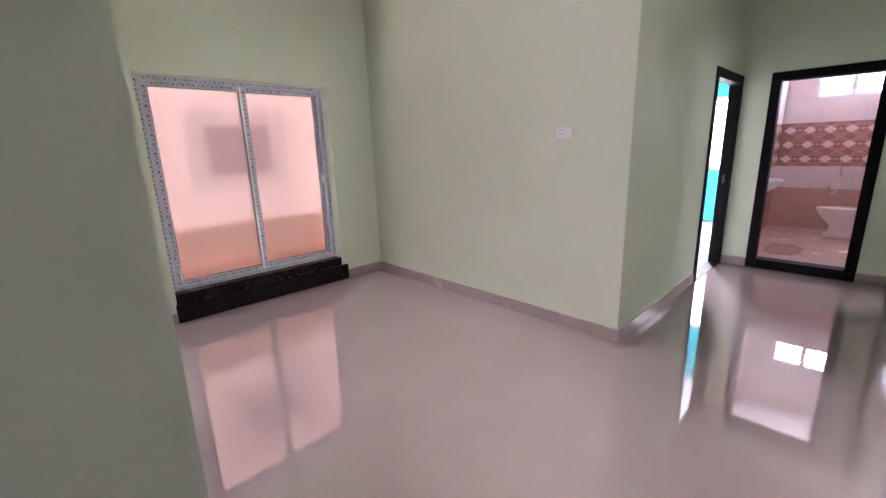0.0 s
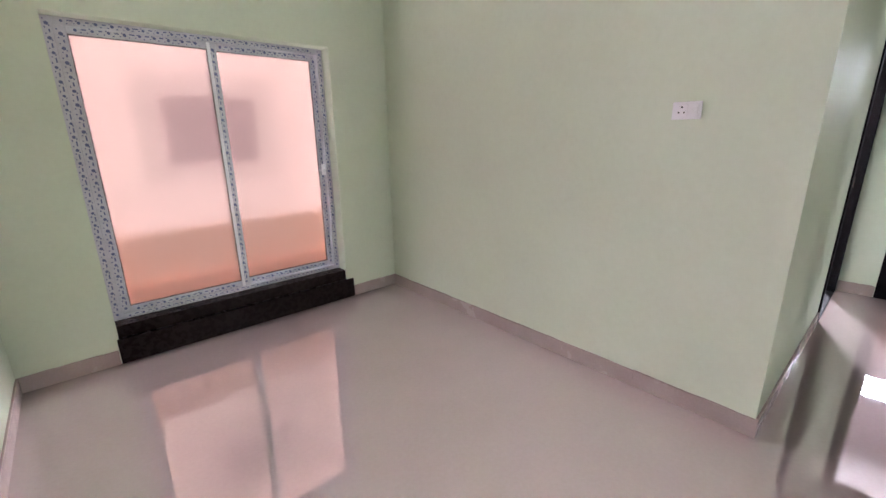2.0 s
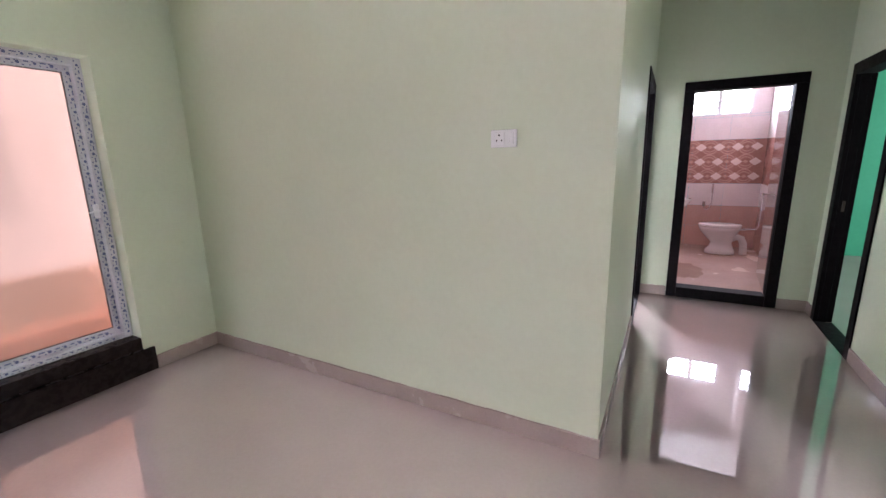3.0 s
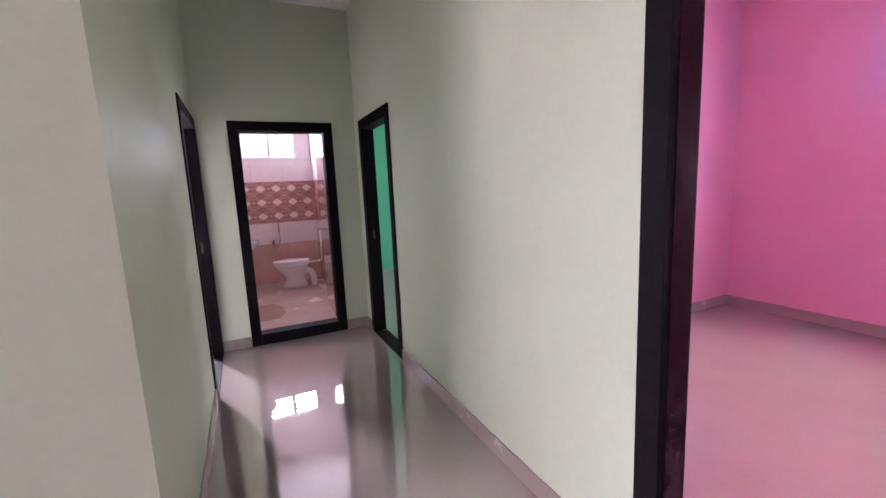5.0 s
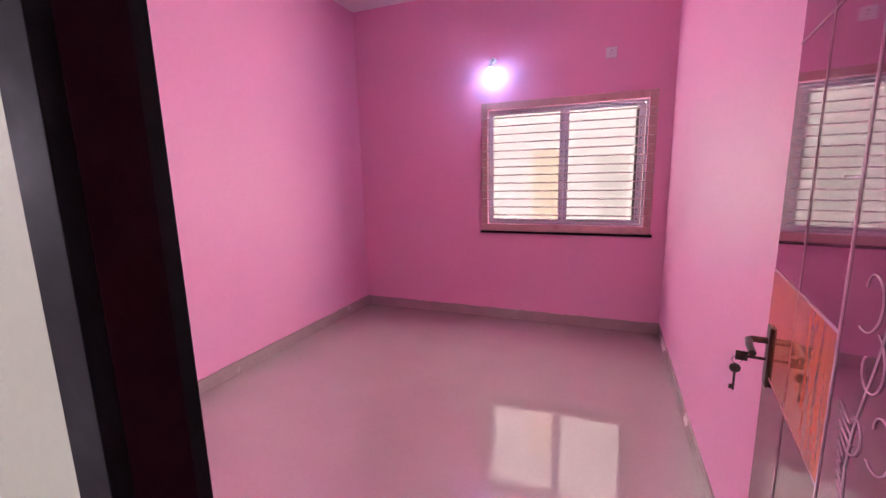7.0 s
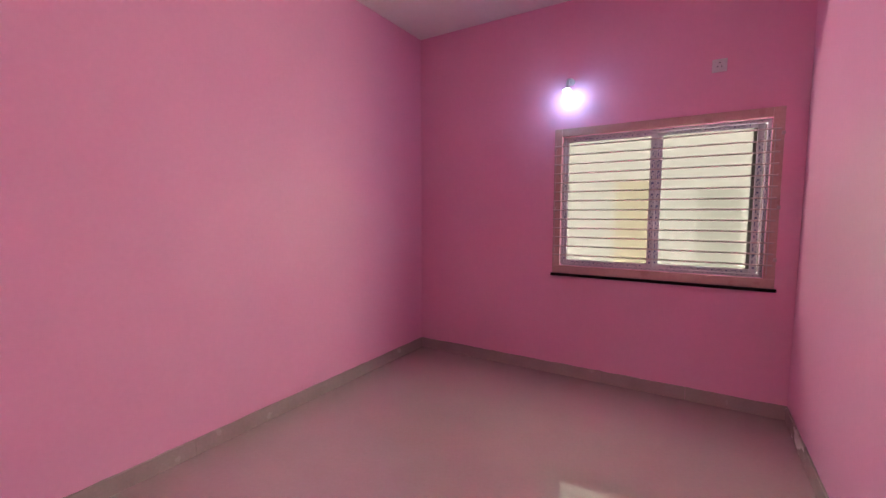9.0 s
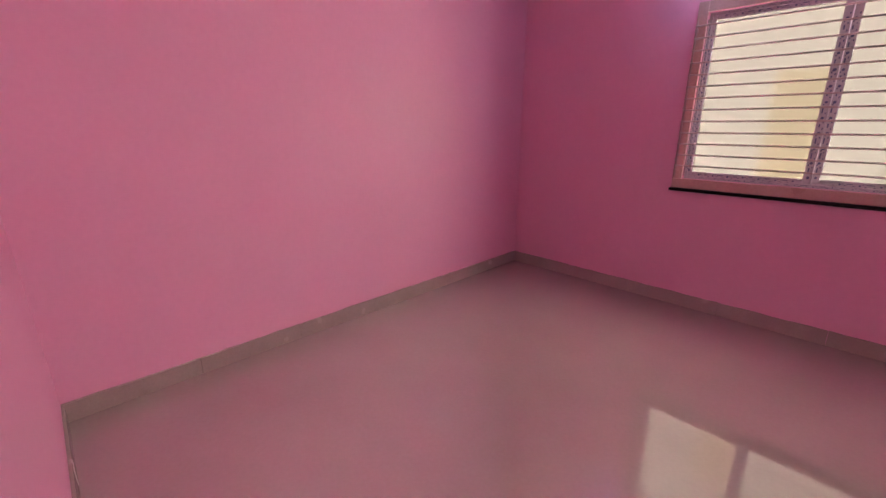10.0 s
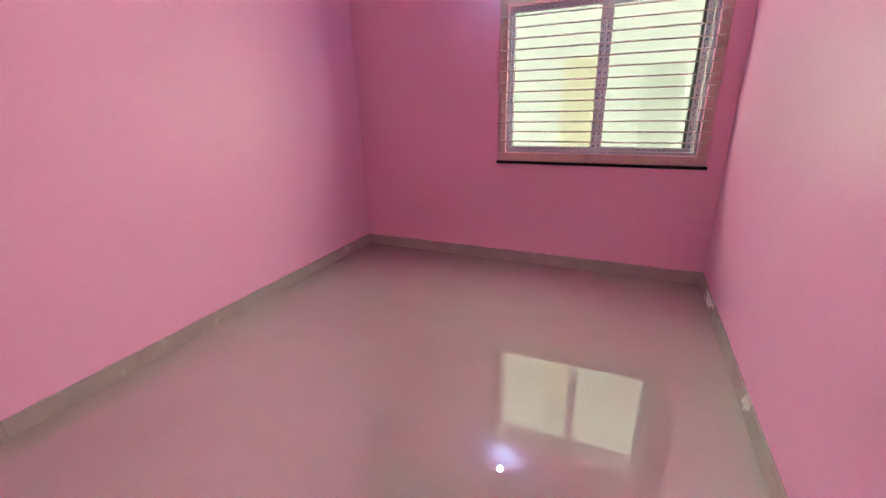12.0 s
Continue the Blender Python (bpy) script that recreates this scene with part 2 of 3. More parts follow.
def lathe(profile, seg=24):
    """Turns a profile of (radius, height) round the z axis."""
    bm = bmesh.new()
    rings = []
    for r, z in profile:
        rings.append([bm.verts.new((r * math.cos(2 * math.pi * i / seg), r * math.sin(2 * math.pi * i / seg), z)) for i in range(seg)])
    for p, q in zip(rings, rings[1:]):
        for i in range(seg):
            bm.faces.new((p[i], p[(i + 1) % seg], q[(i + 1) % seg], q[i]))
    bm.faces.new(rings[0][::-1])
    bm.faces.new(rings[-1])
    bmesh.ops.recalc_face_normals(bm, faces=bm.faces)
    return bm


def loft(sections, cap=True):
    """Skins rings that have the same count of points."""
    bm = bmesh.new()
    rings = [[bm.verts.new(p) for p in s] for s in sections]
    k = len(rings[0])
    for p, q in zip(rings, rings[1:]):
        for i in range(k):
            bm.faces.new((p[i], p[(i + 1) % k], q[(i + 1) % k], q[i]))
    if cap:
        bm.faces.new(rings[0][::-1])
        bm.faces.new(rings[-1])
    bmesh.ops.recalc_face_normals(bm, faces=bm.faces)
    return bm


def tube(points, r, seg=8):
    """A bent round bar through points."""
    pts = [Vector(p) for p in points]
    rings = []
    for i, p in enumerate(pts):
        d = (pts[min(i + 1, len(pts) - 1)] - pts[max(i - 1, 0)]).normalized()
        s = d.cross(Vector((0.31, 0.17, 0.93))).normalized()
        t = d.cross(s)
        rings.append([p + r * (math.cos(2 * math.pi * j / seg) * s + math.sin(2 * math.pi * j / seg) * t) for j in range(seg)])
    return loft(rings)


def wall(name, axis, a, b, u0, u1, z0, z1, low_side, high_side, holes=(), reveal=None, label=""):
    """A wall between the planes a and b of an axis, from u0 to u1 along the other, with openings (u0, u1, z0, z1) through it. low_side and high_side: the finish of each face."""
    us = sorted({u0, u1, *[h[0] for h in holes], *[h[1] for h in holes]})
    zs = sorted({z0, z1, *[h[2] for h in holes], *[h[3] for h in holes]})
    us, zs = [u for u in us if u0 <= u <= u1], [z for z in zs if z0 <= z <= z1]
    solid = lambda i, j: 0 <= i < len(us) - 1 and 0 <= j < len(zs) - 1 and not any(h[0] < (us[i] + us[i + 1]) / 2 < h[1] and h[2] < (zs[j] + zs[j + 1]) / 2 < h[3] for h in holes)
    bm = bmesh.new()
    at = (lambda w, u, z: (w, u, z)) if axis == "x" else (lambda w, u, z: (u, w, z))
    seen = {}

    def v(w, u, z):
        if (w, u, z) not in seen:
            seen[w, u, z] = bm.verts.new(at(w, u, z))
        return seen[w, u, z]

    for i in range(len(us) - 1):
        for j in range(len(zs) - 1):
            if not solid(i, j):
                continue
            p, q, r, s = us[i], us[i + 1], zs[j], zs[j + 1]
            for w, k in ((a, 0), (b, 1)):
                bm.faces.new((v(w, p, r), v(w, q, r), v(w, q, s), v(w, p, s))).material_index = k
            for (di, dj), (e, f) in {(-1, 0): ((p, r), (p, s)), (1, 0): ((q, r), (q, s)), (0, -1): ((p, r), (q, r)), (0, 1): ((p, s), (q, s))}.items():
                if not solid(i + di, j + dj):
                    bm.faces.new((v(a, *e), v(a, *f), v(b, *f), v(b, *e))).material_index = 2
    bmesh.ops.recalc_face_normals(bm, faces=bm.faces)
    ob = part(name, bm, [low_side, high_side, reveal or high_side])
    return tagged(ob, label, "wall", "", "structure")


def skirting(name, axis, w, out, u0, u1, label):
    """A strip of skirting tiles on a wall plane w, standing out by `out`, with an uneven top edge; short tiles end to end."""
    base = tagged(new(name), label, "skirting", "", "structure")
    rng = random.Random(int(1000 * (w + u0 + 20)))
    n = max(1, round((u1 - u0) / 0.6))
    for i in range(n):
        p, q = u0 + (u1 - u0) * i / n + 0.0008, u0 + (u1 - u0) * (i + 1) / n - 0.0008
        bm = bmesh.new()
        k = 8
        rows = []
        for j in range(k + 1):
            u, h = p + (q - p) * j / k, 0.1 + rng.uniform(-0.0025, 0.0035)
            at = (lambda d, z: (w + d, u, z)) if axis == "x" else (lambda d, z: (u, w + d, z))
            rows.append([bm.verts.new(at(0, 0.001)), bm.verts.new(at(out, 0.001)), bm.verts.new(at(out, h - 0.003)), bm.verts.new(at(out * 0.7, h)), bm.verts.new(at(0, h))])
        for r, s in zip(rows, rows[1:]):
            for c in range(5):
                bm.faces.new((r[c], r[(c + 1) % 5], s[(c + 1) % 5], s[c]))
        bm.faces.new(rows[0])
        bm.faces.new(rows[-1][::-1])
        bmesh.ops.recalc_face_normals(bm, faces=bm.faces)
        part("skirting_tile", bm, SKIRT, base)
    return base


# ---- the plan, in metres ----
XL, XS = 0.33, 3.07              # dining bay: its west wall and its east wall
YW = 4.18                        # dining bay: its window wall
YC, YG = 1.155, -0.27            # passage: north face and south face
YQ = -0.385                      # passage: back of its thinner south wall beyond the bedroom
TN = 0.10                        # passage: thickness of its north wall
XB = 5.955                       # passage: end wall
YP0, YP = -0.425, -4.01          # bedroom: door wall and window wall
XPL, XPR = 4.405, 1.32           # bedroom: east wall and west wall
H = 3.2                          # ceiling
DOOR = 2.13                      # top of the door frames
FW = 0.088                       # face width of the frames

WIN = (0.836, 2.53, 0.0, 2.139)      # dining window opening
PWIN = (1.505, 2.93, 0.985, 2.09)   # bedroom window opening
CY_DOOR, GR_DOOR, PK_DOOR, BT_DOOR, DK_DOOR = (4.89, 5.952), (4.875, 5.785), (1.40, 2.547), (-0.035, 0.895), (1.50, 2.35)



def opening(door):
    """The hole in the wall behind the frame's face."""
    return (door[0] + 0.044, door[1] - 0.044, -1, DOOR - 0.044)


# walls
wall("wall_dining_north", "y", YW, YW + 0.23, XL - 0.14, XS + 0.14, 0, H, GREEN, PLASTER, [WIN], GREEN, "pale pistachio painted wall with a wide window")
wall("wall_dining_west", "x", XL - 0.14, XL, YC + TN, YW, 0, H, WHITE, GREEN, [opening(DK_DOOR)], GREEN, "pale pistachio painted wall with a dark door")
wall("wall_living_north", "y", YC, YC + TN, -4.0, XL, 0, H, GREEN, GREEN, [], GREEN, "pale pistachio painted wall with a sharp corner")
wall("wall_dining_east", "x", XS, XS + 0.14, YC + TN, YW, 0, H, GREEN, WHITE, [], GREEN, "pale pistachio painted wall with a socket plate")
wall("wall_passage_north", "y", YC, YC + TN, XS, 9.0, 0, H, GREEN, WHITE, [opening(CY_DOOR)], GREEN, "pale pistachio painted passage wall with a doorway")
wall("wall_passage_end", "x", XB, XB + 0.14, YG, YC, 0, H, GREEN, TILE_TOP, [opening(BT_DOOR)], GREEN, "pale pistachio end wall with a bathroom doorway")
wall("wall_passage_south", "y", YP0, YG, 1.18, XPL + 0.14, 0, H, PINK, GREEN, [opening(PK_DOOR)], GREEN, "pistachio wall with a doorway, pink inside the bedroom")
wall("wall_passage_south_far", "y", YQ, YG, XPL + 0.14, 9.0, 0, H, WHITE, GREEN, [opening(GR_DOOR)], GREEN, "pale pistachio passage wall with a doorway")
wall("wall_bedroom_east", "x", XPL, XPL + 0.14, YP, YP0, 0, H, PINK, WHITE, [], PINK, "bright pink painted bedroom wall")
wall("wall_bedroom_west", "x", XPR - 0.14, XPR, YP, YP0, 0, H, GREEN, PINK, [], PINK, "bright pink painted bedroom wall behind the open door")
wall("wall_bedroom_window", "y", YP - 0.23, YP, XPR - 0.14, XPL + 0.14, 0, H, PLASTER, PINK, [PWIN], PINK, "bright pink painted wall with a barred window")
# Unseen wall; its opening is made up for the fill lamp.
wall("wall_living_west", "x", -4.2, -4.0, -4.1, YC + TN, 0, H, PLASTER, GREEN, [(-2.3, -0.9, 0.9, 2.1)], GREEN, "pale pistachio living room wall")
wall("wall_living_south", "y", -4.1, -3.9, -4.0, XPR - 0.14, 0, H, PLASTER, GREEN, [], GREEN, "pale pistachio living room wall")
wall("wall_living_east", "x", XPR - 0.14, XPR, -4.2, YP - 0.23, 0, H, GREEN, PLASTER, [], GREEN, "pale pistachio living room wall")
wall("wall_side_rooms_east", "x", 8.98, 9.18, -4.24, YW + 0.23, 0, H, CYAN, PLASTER, [(1.85, 3.15, 0.93, 2.17), (-0.03, 0.78, 2.03, 2.42)], WHITE, "outer wall of the side rooms")
# Unseen walls left white so light bounced into the passage stays untinted.
wall("wall_cyan_room_north", "y", YW, YW + 0.23, XS + 0.14, 8.98, 0, H, WHITE, PLASTER, [], WHITE, "unseen room wall, white to keep bounced light untinted")
# The opening in this unseen wall only houses the added lamp.
wall("wall_green_room_south", "y", -4.24, -4.01, XPL + 0.14, 8.98, 0, H, PLASTER, WHITE, [(5.9, 7.5, 0.93, 2.17)], WHITE, "unseen room wall, white to keep bounced light untinted")
wall("wall_green_room_lining", "x", 8.93, 8.976, -4.01, YQ, 0, H, TEAL, TEAL, [], TEAL, "sea-green painted room wall")
wall("wall_green_room_north_lining", "y", YQ - 0.006, YQ - 0.002, XPL + 0.14, 8.93, DOOR + 0.02, H, TEAL, TEAL, [], TEAL, "sea-green painted strip above the doorway")

# ceilings
for nm, (x0, x1, y0, y1) in {"ceiling_living": (-4.2, XPR, -4.1, YC + TN), "ceiling_dining": (XL - 0.14, XS + 0.14, YC + TN, YW + 0.23), "ceiling_passage": (XPR, 9.18, YP0, YC + TN), "ceiling_bedroom": (XPR, XPL + 0.14, YP - 0.23, YP0), "ceiling_cyan_room": (XS + 0.14, 9.18, YC + TN, YW + 0.23), "ceiling_green_room": (XPL + 0.14, 9.18, -4.24, YP0 - 0.001)}.items():
    tagged(part(nm, boxed(x0, x1, y0, y1, H, H + 0.15), WHITE), "flat white painted ceiling", "ceiling", "", "structure")

# closed dark door room behind the dining bay's west wall
tagged(part("wall_store_back", boxed(XL - 0.3, XL - 0.25, YC + TN, 2.8, 0, H), WHITE), "plain wall behind the dark door", "wall", "", "structure")

# skirting
GREY_SK = "grey-beige skirting tiles with a rough paint edge"
skirting("baseboard_dining_north_a", "y", YW, -0.012, XL, 0.82, GREY_SK)
skirting("baseboard_dining_north_b", "y", YW, -0.012, 2.60, XS, GREY_SK)
skirting("baseboard_dining_east", "x", XS, -0.012, YC - 0.012, YW - 0.012, GREY_SK)
skirting("baseboard_dining_west_a", "x", XL, 0.012, DK_DOOR[1] + 0.002, YW - 0.012, GREY_SK)
skirting("baseboard_dining_west_b", "x", XL, 0.012, YC - 0.012, DK_DOOR[0] - 0.002, GREY_SK)
skirting("baseboard_living_north", "y", YC, -0.012, -4.0, XL, GREY_SK)
skirting("baseboard_passage_north_a", "y", YC, -0.012, XS, CY_DOOR[0] - 0.002, GREY_SK)
skirting("baseboard_passage_end_a", "x", XB, -0.012, BT_DOOR[1] + 0.002, YC, GREY_SK)
skirting("baseboard_passage_end_b", "x", XB, -0.012, YG, BT_DOOR[0] - 0.002, GREY_SK)
skirting("baseboard_passage_south_a", "y", YG, 0.012, PK_DOOR[1] + 0.002, GR_DOOR[0] - 0.002, GREY_SK)
skirting("baseboard_passage_south_b", "y", YG, 0.012, GR_DOOR[1] + 0.002, XB - 0.012, GREY_SK)
skirting("baseboard_bedroom_east", "x", XPL, -0.012, YP, YP0, GREY_SK)
skirting("baseboard_bedroom_window", "y", YP, 0.012, XPR, XPL - 0.012, GREY_SK)
skirting("baseboard_bedroom_west", "x", XPR, 0.012, YP + 0.012, YP0, GREY_SK)
skirting("baseboard_bedroom_north", "y", YP0, -0.012, PK_DOOR[1] + 0.002, XPL - 0.012, GREY_SK)


# ---- doors ----
def door_frame(name, axis, face, back, u0, u1, label, top=DOOR, threshold=0.0, inner_mat=None):
    """A stone frame round a doorway: two jambs with a rebate, a head and, where there is one, a threshold. face: the plane that looks to the passage."""
    d = tagged(new(name), label, "door frame", "", "structure")
    s = 1 if face > back else -1
    f, k = face + s * 0.012, back - s * 0.006
    mid = back + s * 0.04
    for a, dr in ((u0, 1), (u1, -1)):
        pts = [(a, f), (a + dr * FW, f), (a + dr * FW, mid), (a + dr * (FW - 0.024), mid), (a + dr * (FW - 0.024), k), (a + dr * 0.045, k), (a + dr * 0.045, face + s * 0.001), (a, face + s * 0.001)]
        if axis == "x":
            pts = [(w, u) for u, w in pts]
        part("jamb", prism(pts, 0.0, top - FW, 0.0025), [BLACK_STONE], d)
        bm = bmesh.new()
        w0, w1 = sorted((mid + s * 0.003, f - s * 0.03))
        lo2, hi2 = sorted((a + dr * FW, a + dr * (FW + 0.003)))
        box(bm, *((lo2, hi2, w0, w1) if axis == "y" else (w0, w1, lo2, hi2)), 0.001, top - FW - 0.001)
        part("jamb_lining", bm, [inner_mat or RED_STONE], d)
    w0, w1 = sorted((f, k))
    h0, h1 = sorted((f, face + s * 0.001))
    bm = boxed(*((u0, u1, h0, h1) if axis == "y" else (h0, h1, u0, u1)), top - FW + 0.0005, top, 0.002)
    h0, h1 = sorted((face + s * 0.0005, k))
    box(bm, *((u0 + 0.046, u1 - 0.046, h0, h1) if axis == "y" else (h0, h1, u0 + 0.046, u1 - 0.046)), top - FW + 0.0005, top - 0.046, 0.002)
    part("head", bm, [BLACK_STONE], d)
    if threshold:
        a, b = u0 + FW + 0.004, u1 - FW - 0.004
        part("threshold", boxed(*((a, b, w0, w1) if axis == "y" else (w0, w1, a, b)), 0.0, threshold, 0.002), [BLACK_STONE], d)
    return d


door_frame("door_1", "y", YC, YC + TN, *CY_DOOR, "black granite door frame opening to a cyan room", threshold=0.006, inner_mat=BLACK_STONE)
door_frame("door_2", "y", YG, YQ, *GR_DOOR, "black granite door frame opening to a sea-green room", threshold=0.006, inner_mat=BLACK_STONE)
door_frame("door_3", "x", XB, XB + 0.14, *BT_DOOR, "black granite bathroom door frame with a raised threshold", threshold=0.105, inner_mat=BLACK_STONE)
pink_door = door_frame("door_4", "y", YG, YP0, *PK_DOOR, "dark red granite door frame with an open plum door")
dark_door = door_frame("door_5", "x", XL, XL - 0.14, *DK_DOOR, "closed dark door in a black stone frame")
part("leaf", boxed(XL - 0.075, XL - 0.04, DK_DOOR[0] + FW + 0.004, DK_DOOR[1] - FW - 0.004, 0.004, DOOR - FW - 0.003, 0.002), DARK_LEAF, dark_door)

for frame_name, x, y in (("door_1", CY_DOOR[1] - FW, YC + 0.045), ("door_2", GR_DOOR[1] - FW, YG - 0.05)):
    plate = bmesh.new()
    box(plate, x - 0.0055, x - 0.0032, y - 0.010, y + 0.010, 0.97, 1.06, 0.0008)
    box(plate, x - 0.0065, x - 0.0054, y - 0.007, y + 0.007, 0.995, 1.030)
    part("strike_plate", plate, BRONZE, bpy.data.objects[frame_name], "small metal strike plate")

# the open bedroom door: leaf from the hinge (u = 0) to its free edge
HINGE = pose(1.49, -0.413, 0, 0, 0, -90 - 7.5)
LEAF_W, LEAF_H = 0.825, 2.03


def on_leaf(ob):
    ob.matrix_basis = HINGE
    return ob


leaf = on_leaf(part("leaf", boxed(0, LEAF_W, -0.034, 0.0, 0.008, LEAF_H, 0.0015), LEAF, pink_door, "open glossy plum laminate door leaf"))
part("edge_band", boxed(LEAF_W, LEAF_W + 0.002, -0.033, -0.001, 0.01, LEAF_H - 0.002), LEAF_EDGE, leaf)
part("wood_panel", boxed(0.33, LEAF_W - 0.001, 0.0, 0.0012, 0.945, 1.212, 0.0004), WOOD, leaf, "orange wood-grain panel")
for x0, x1, z0, z1 in ((0.576, 0.581, 0.01, LEAF_H - 0.01), (0.323, 0.329, 0.01, LEAF_H - 0.01), (0.329, LEAF_W, 1.212, 1.217), (0.329, LEAF_W, 0.94, 0.945), (0.323, LEAF_W, 1.757, 1.762), (0.323, LEAF_W, 0.40, 0.405), (0.329, 0.40, 1.452, 1.457)):
    part("inlay_line", boxed(x0, x1, 0.0, 0.0018, z0, z1), INLAY, leaf)


def swirl(cx, cz, r, turns, start, flip=1, grow=0.35):
    n = 22
    return [(cx + flip * r * (grow + (1 - grow) * i / n) * math.cos(start + turns * 2 * math.pi * i / n), 0.001, cz + r * (grow + (1 - grow) * i / n) * math.sin(start + turns * 2 * math.pi * i / n)) for i in range(n + 1)]


for args in ((0.235, 1.30, 0.055, 0.75, 0.4), (0.205, 1.21, 0.05, 0.8, 2.6, -1), (0.225, 1.11, 0.045, 0.7, 1.2), (0.16, 1.26, 0.06, 0.6, 4.0, -1), (0.15, 1.14, 0.05, 0.8, 0.2)):
    part("swirl_inlay", tube(swirl(*args), 0.0013, 5), INLAY, leaf)
part("swirl_inlay", tube([(0.20 + 0.03 * math.sin(6 * t), 0.001, 0.92 + 0.5 * t) for t in [i / 16 for i in range(17)]], 0.0016, 5), INLAY, leaf)
for k in range(9):
    part("petal_inlay", tube([(0.235 - 0.012 * math.cos(k), 0.001, 1.0 + 0.014 * k), (0.25 + 0.004 * k, 0.001, 1.012 + 0.014 * k)], 0.002, 5), INLAY, leaf)

lock = part("handle", boxed(LEAF_W - 0.075, LEAF_W - 0.033, 0.0, 0.008, 0.915, 1.075, 0.0035), BRONZE, leaf, "antique bronze lever handle on a long plate")
part("lever", tube([(LEAF_W - 0.054, 0.006, 1.035), (LEAF_W - 0.054, 0.042, 1.035), (LEAF_W - 0.058, 0.048, 1.034), (LEAF_W - 0.09, 0.050, 1.03), (LEAF_W - 0.13, 0.048, 1.024)], 0.0085, 10), BRONZE, lock)
bm = bmesh.new()
rod(bm, (LEAF_W - 0.054, 0.004, 0.985), (LEAF_W - 0.054, 0.05, 0.985), 0.004)
box(bm, LEAF_W - 0.056, LEAF_W - 0.052, 0.045, 0.072, 0.972, 0.998, 0.001)
part("key", bm, BRONZE, lock)
part("key_ring", tube([(LEAF_W - 0.054 + 0.0, 0.068 + 0.011 * math.cos(a), 0.972 + 0.011 * math.sin(a)) for a in [i * math.pi / 6 for i in range(13)]], 0.0012, 5), CHROME, lock)
bm = bmesh.new()
bmesh.ops.create_cone(bm, cap_ends=True, segments=14, radius1=0.013, radius2=0.013, depth=0.003, matrix=pose(LEAF_W - 0.054, 0.070, 0.948, 0, 90, 0))
rod(bm, (LEAF_W - 0.054, 0.070, 0.938), (LEAF_W - 0.054, 0.070, 0.885), 0.0028)
box(bm, LEAF_W - 0.0555, LEAF_W - 0.0525, 0.070, 0.080, 0.887, 0.900, 0.0005)
part("spare_key", bm, BRONZE, lock)
for z in (0.25, 1.05, 1.8):
    part("hinge", rod(bmesh.new(), (-0.006, 0.003, z - 0.05), (-0.006, 0.003, z + 0.05), 0.006), BRONZE, leaf)

# bathroom door leaf, open inwards along the side wall
bath_leaf = part("leaf", boxed(0, 0.74, -0.03, 0.0, 0.115, 2.03, 0.0015), PVC, bpy.data.objects["door_3"], "open glossy brown plastic door leaf")
bath_leaf.matrix_basis = pose(XB + 0.15, BT_DOOR[0] + FW, 0, 0, 0, -4)
part("handle", tube([(0.68, 0.0, 1.02), (0.68, 0.045, 1.02), (0.62, 0.05, 1.02), (0.57, 0.05, 1.02)], 0.008), CHROME, bath_leaf)


# ---- dining window ----
def marks(x0, x1, z0, z1, y, along, step, rng):
    """Round marks, dashes and short bars printed on the protective film of one frame member."""
    bm = bmesh.new()
    long_z = along == "z"
    w = min(x1 - x0, z1 - z0)
    n = int(((z1 - z0) if long_z else (x1 - x0)) / step)
    for i in range(n):
        t = step * (i + 0.5)
        for dt, dw, kind in ((0.0, 0.0, "disc"), (0.5 * step, 0.12 * w, "bar"), (0.3 * step, -0.26 * w, "dash"), (0.72 * step, -0.22 * w, "dash"), (0.86 * step, 0.2 * w, "dash")):
            if t + dt > step * (n - 0.1):
                continue
            a, b = (x0 + x1) / 2 + dw + rng.uniform(-0.002, 0.002), z0 + t + dt
            if not long_z:
                a, b = x0 + t + dt, (z0 + z1) / 2 + dw + rng.uniform(-0.002, 0.002)
            if kind == "disc":
                bmesh.ops.create_circle(bm, cap_ends=True, segments=10, radius=0.2 * w * rng.uniform(0.85, 1.15), matrix=pose(a, y, b, 90))
            else:
                l, h = (0.34 * step, 0.16 * w) if kind == "bar" else (0.12 * step, 0.13 * w)
                l *= rng.uniform(0.6, 1.2)
                sx, sz = (h, l) if long_z else (l, h)
                bmesh.ops.create_grid(bm, x_segments=1, y_segments=1, size=0.5, matrix=Matrix.LocRotScale((a, y, b), Euler((radians(90), 0, 0)), (sx, sz, 1)))
            bm.faces.ensure_lookup_table()
            for f in bm.faces[-1:]:
                f.material_index = 0 if kind != "bar" else 1
    return bm


def member(parent, name, x0, x1, y0, y1, z0, z1, mat, mark_y=None, step=0.078, bevel=0.004, rng=random.Random(4)):
    ob = part(name, boxed(x0, x1, y0, y1, z0, z1, bevel), mat, parent)
    if mark_y is not None:
        part("film_mark", marks(x0 + 0.002, x1 - 0.002, z0 + 0.002, z1 - 0.002, mark_y, "z" if z1 - z0 > x1 - x0 else "x", step, rng), [FILM_MARK, FILM_TEXT], ob)
    return ob


dw = tagged(new("window_1"), "wide two-pane sliding window, frames still in printed film", "window", "", "structure")
wx0, wx1, wz0, wz1 = WIN[0], WIN[1], 0.262, WIN[3]
yo = 4.30
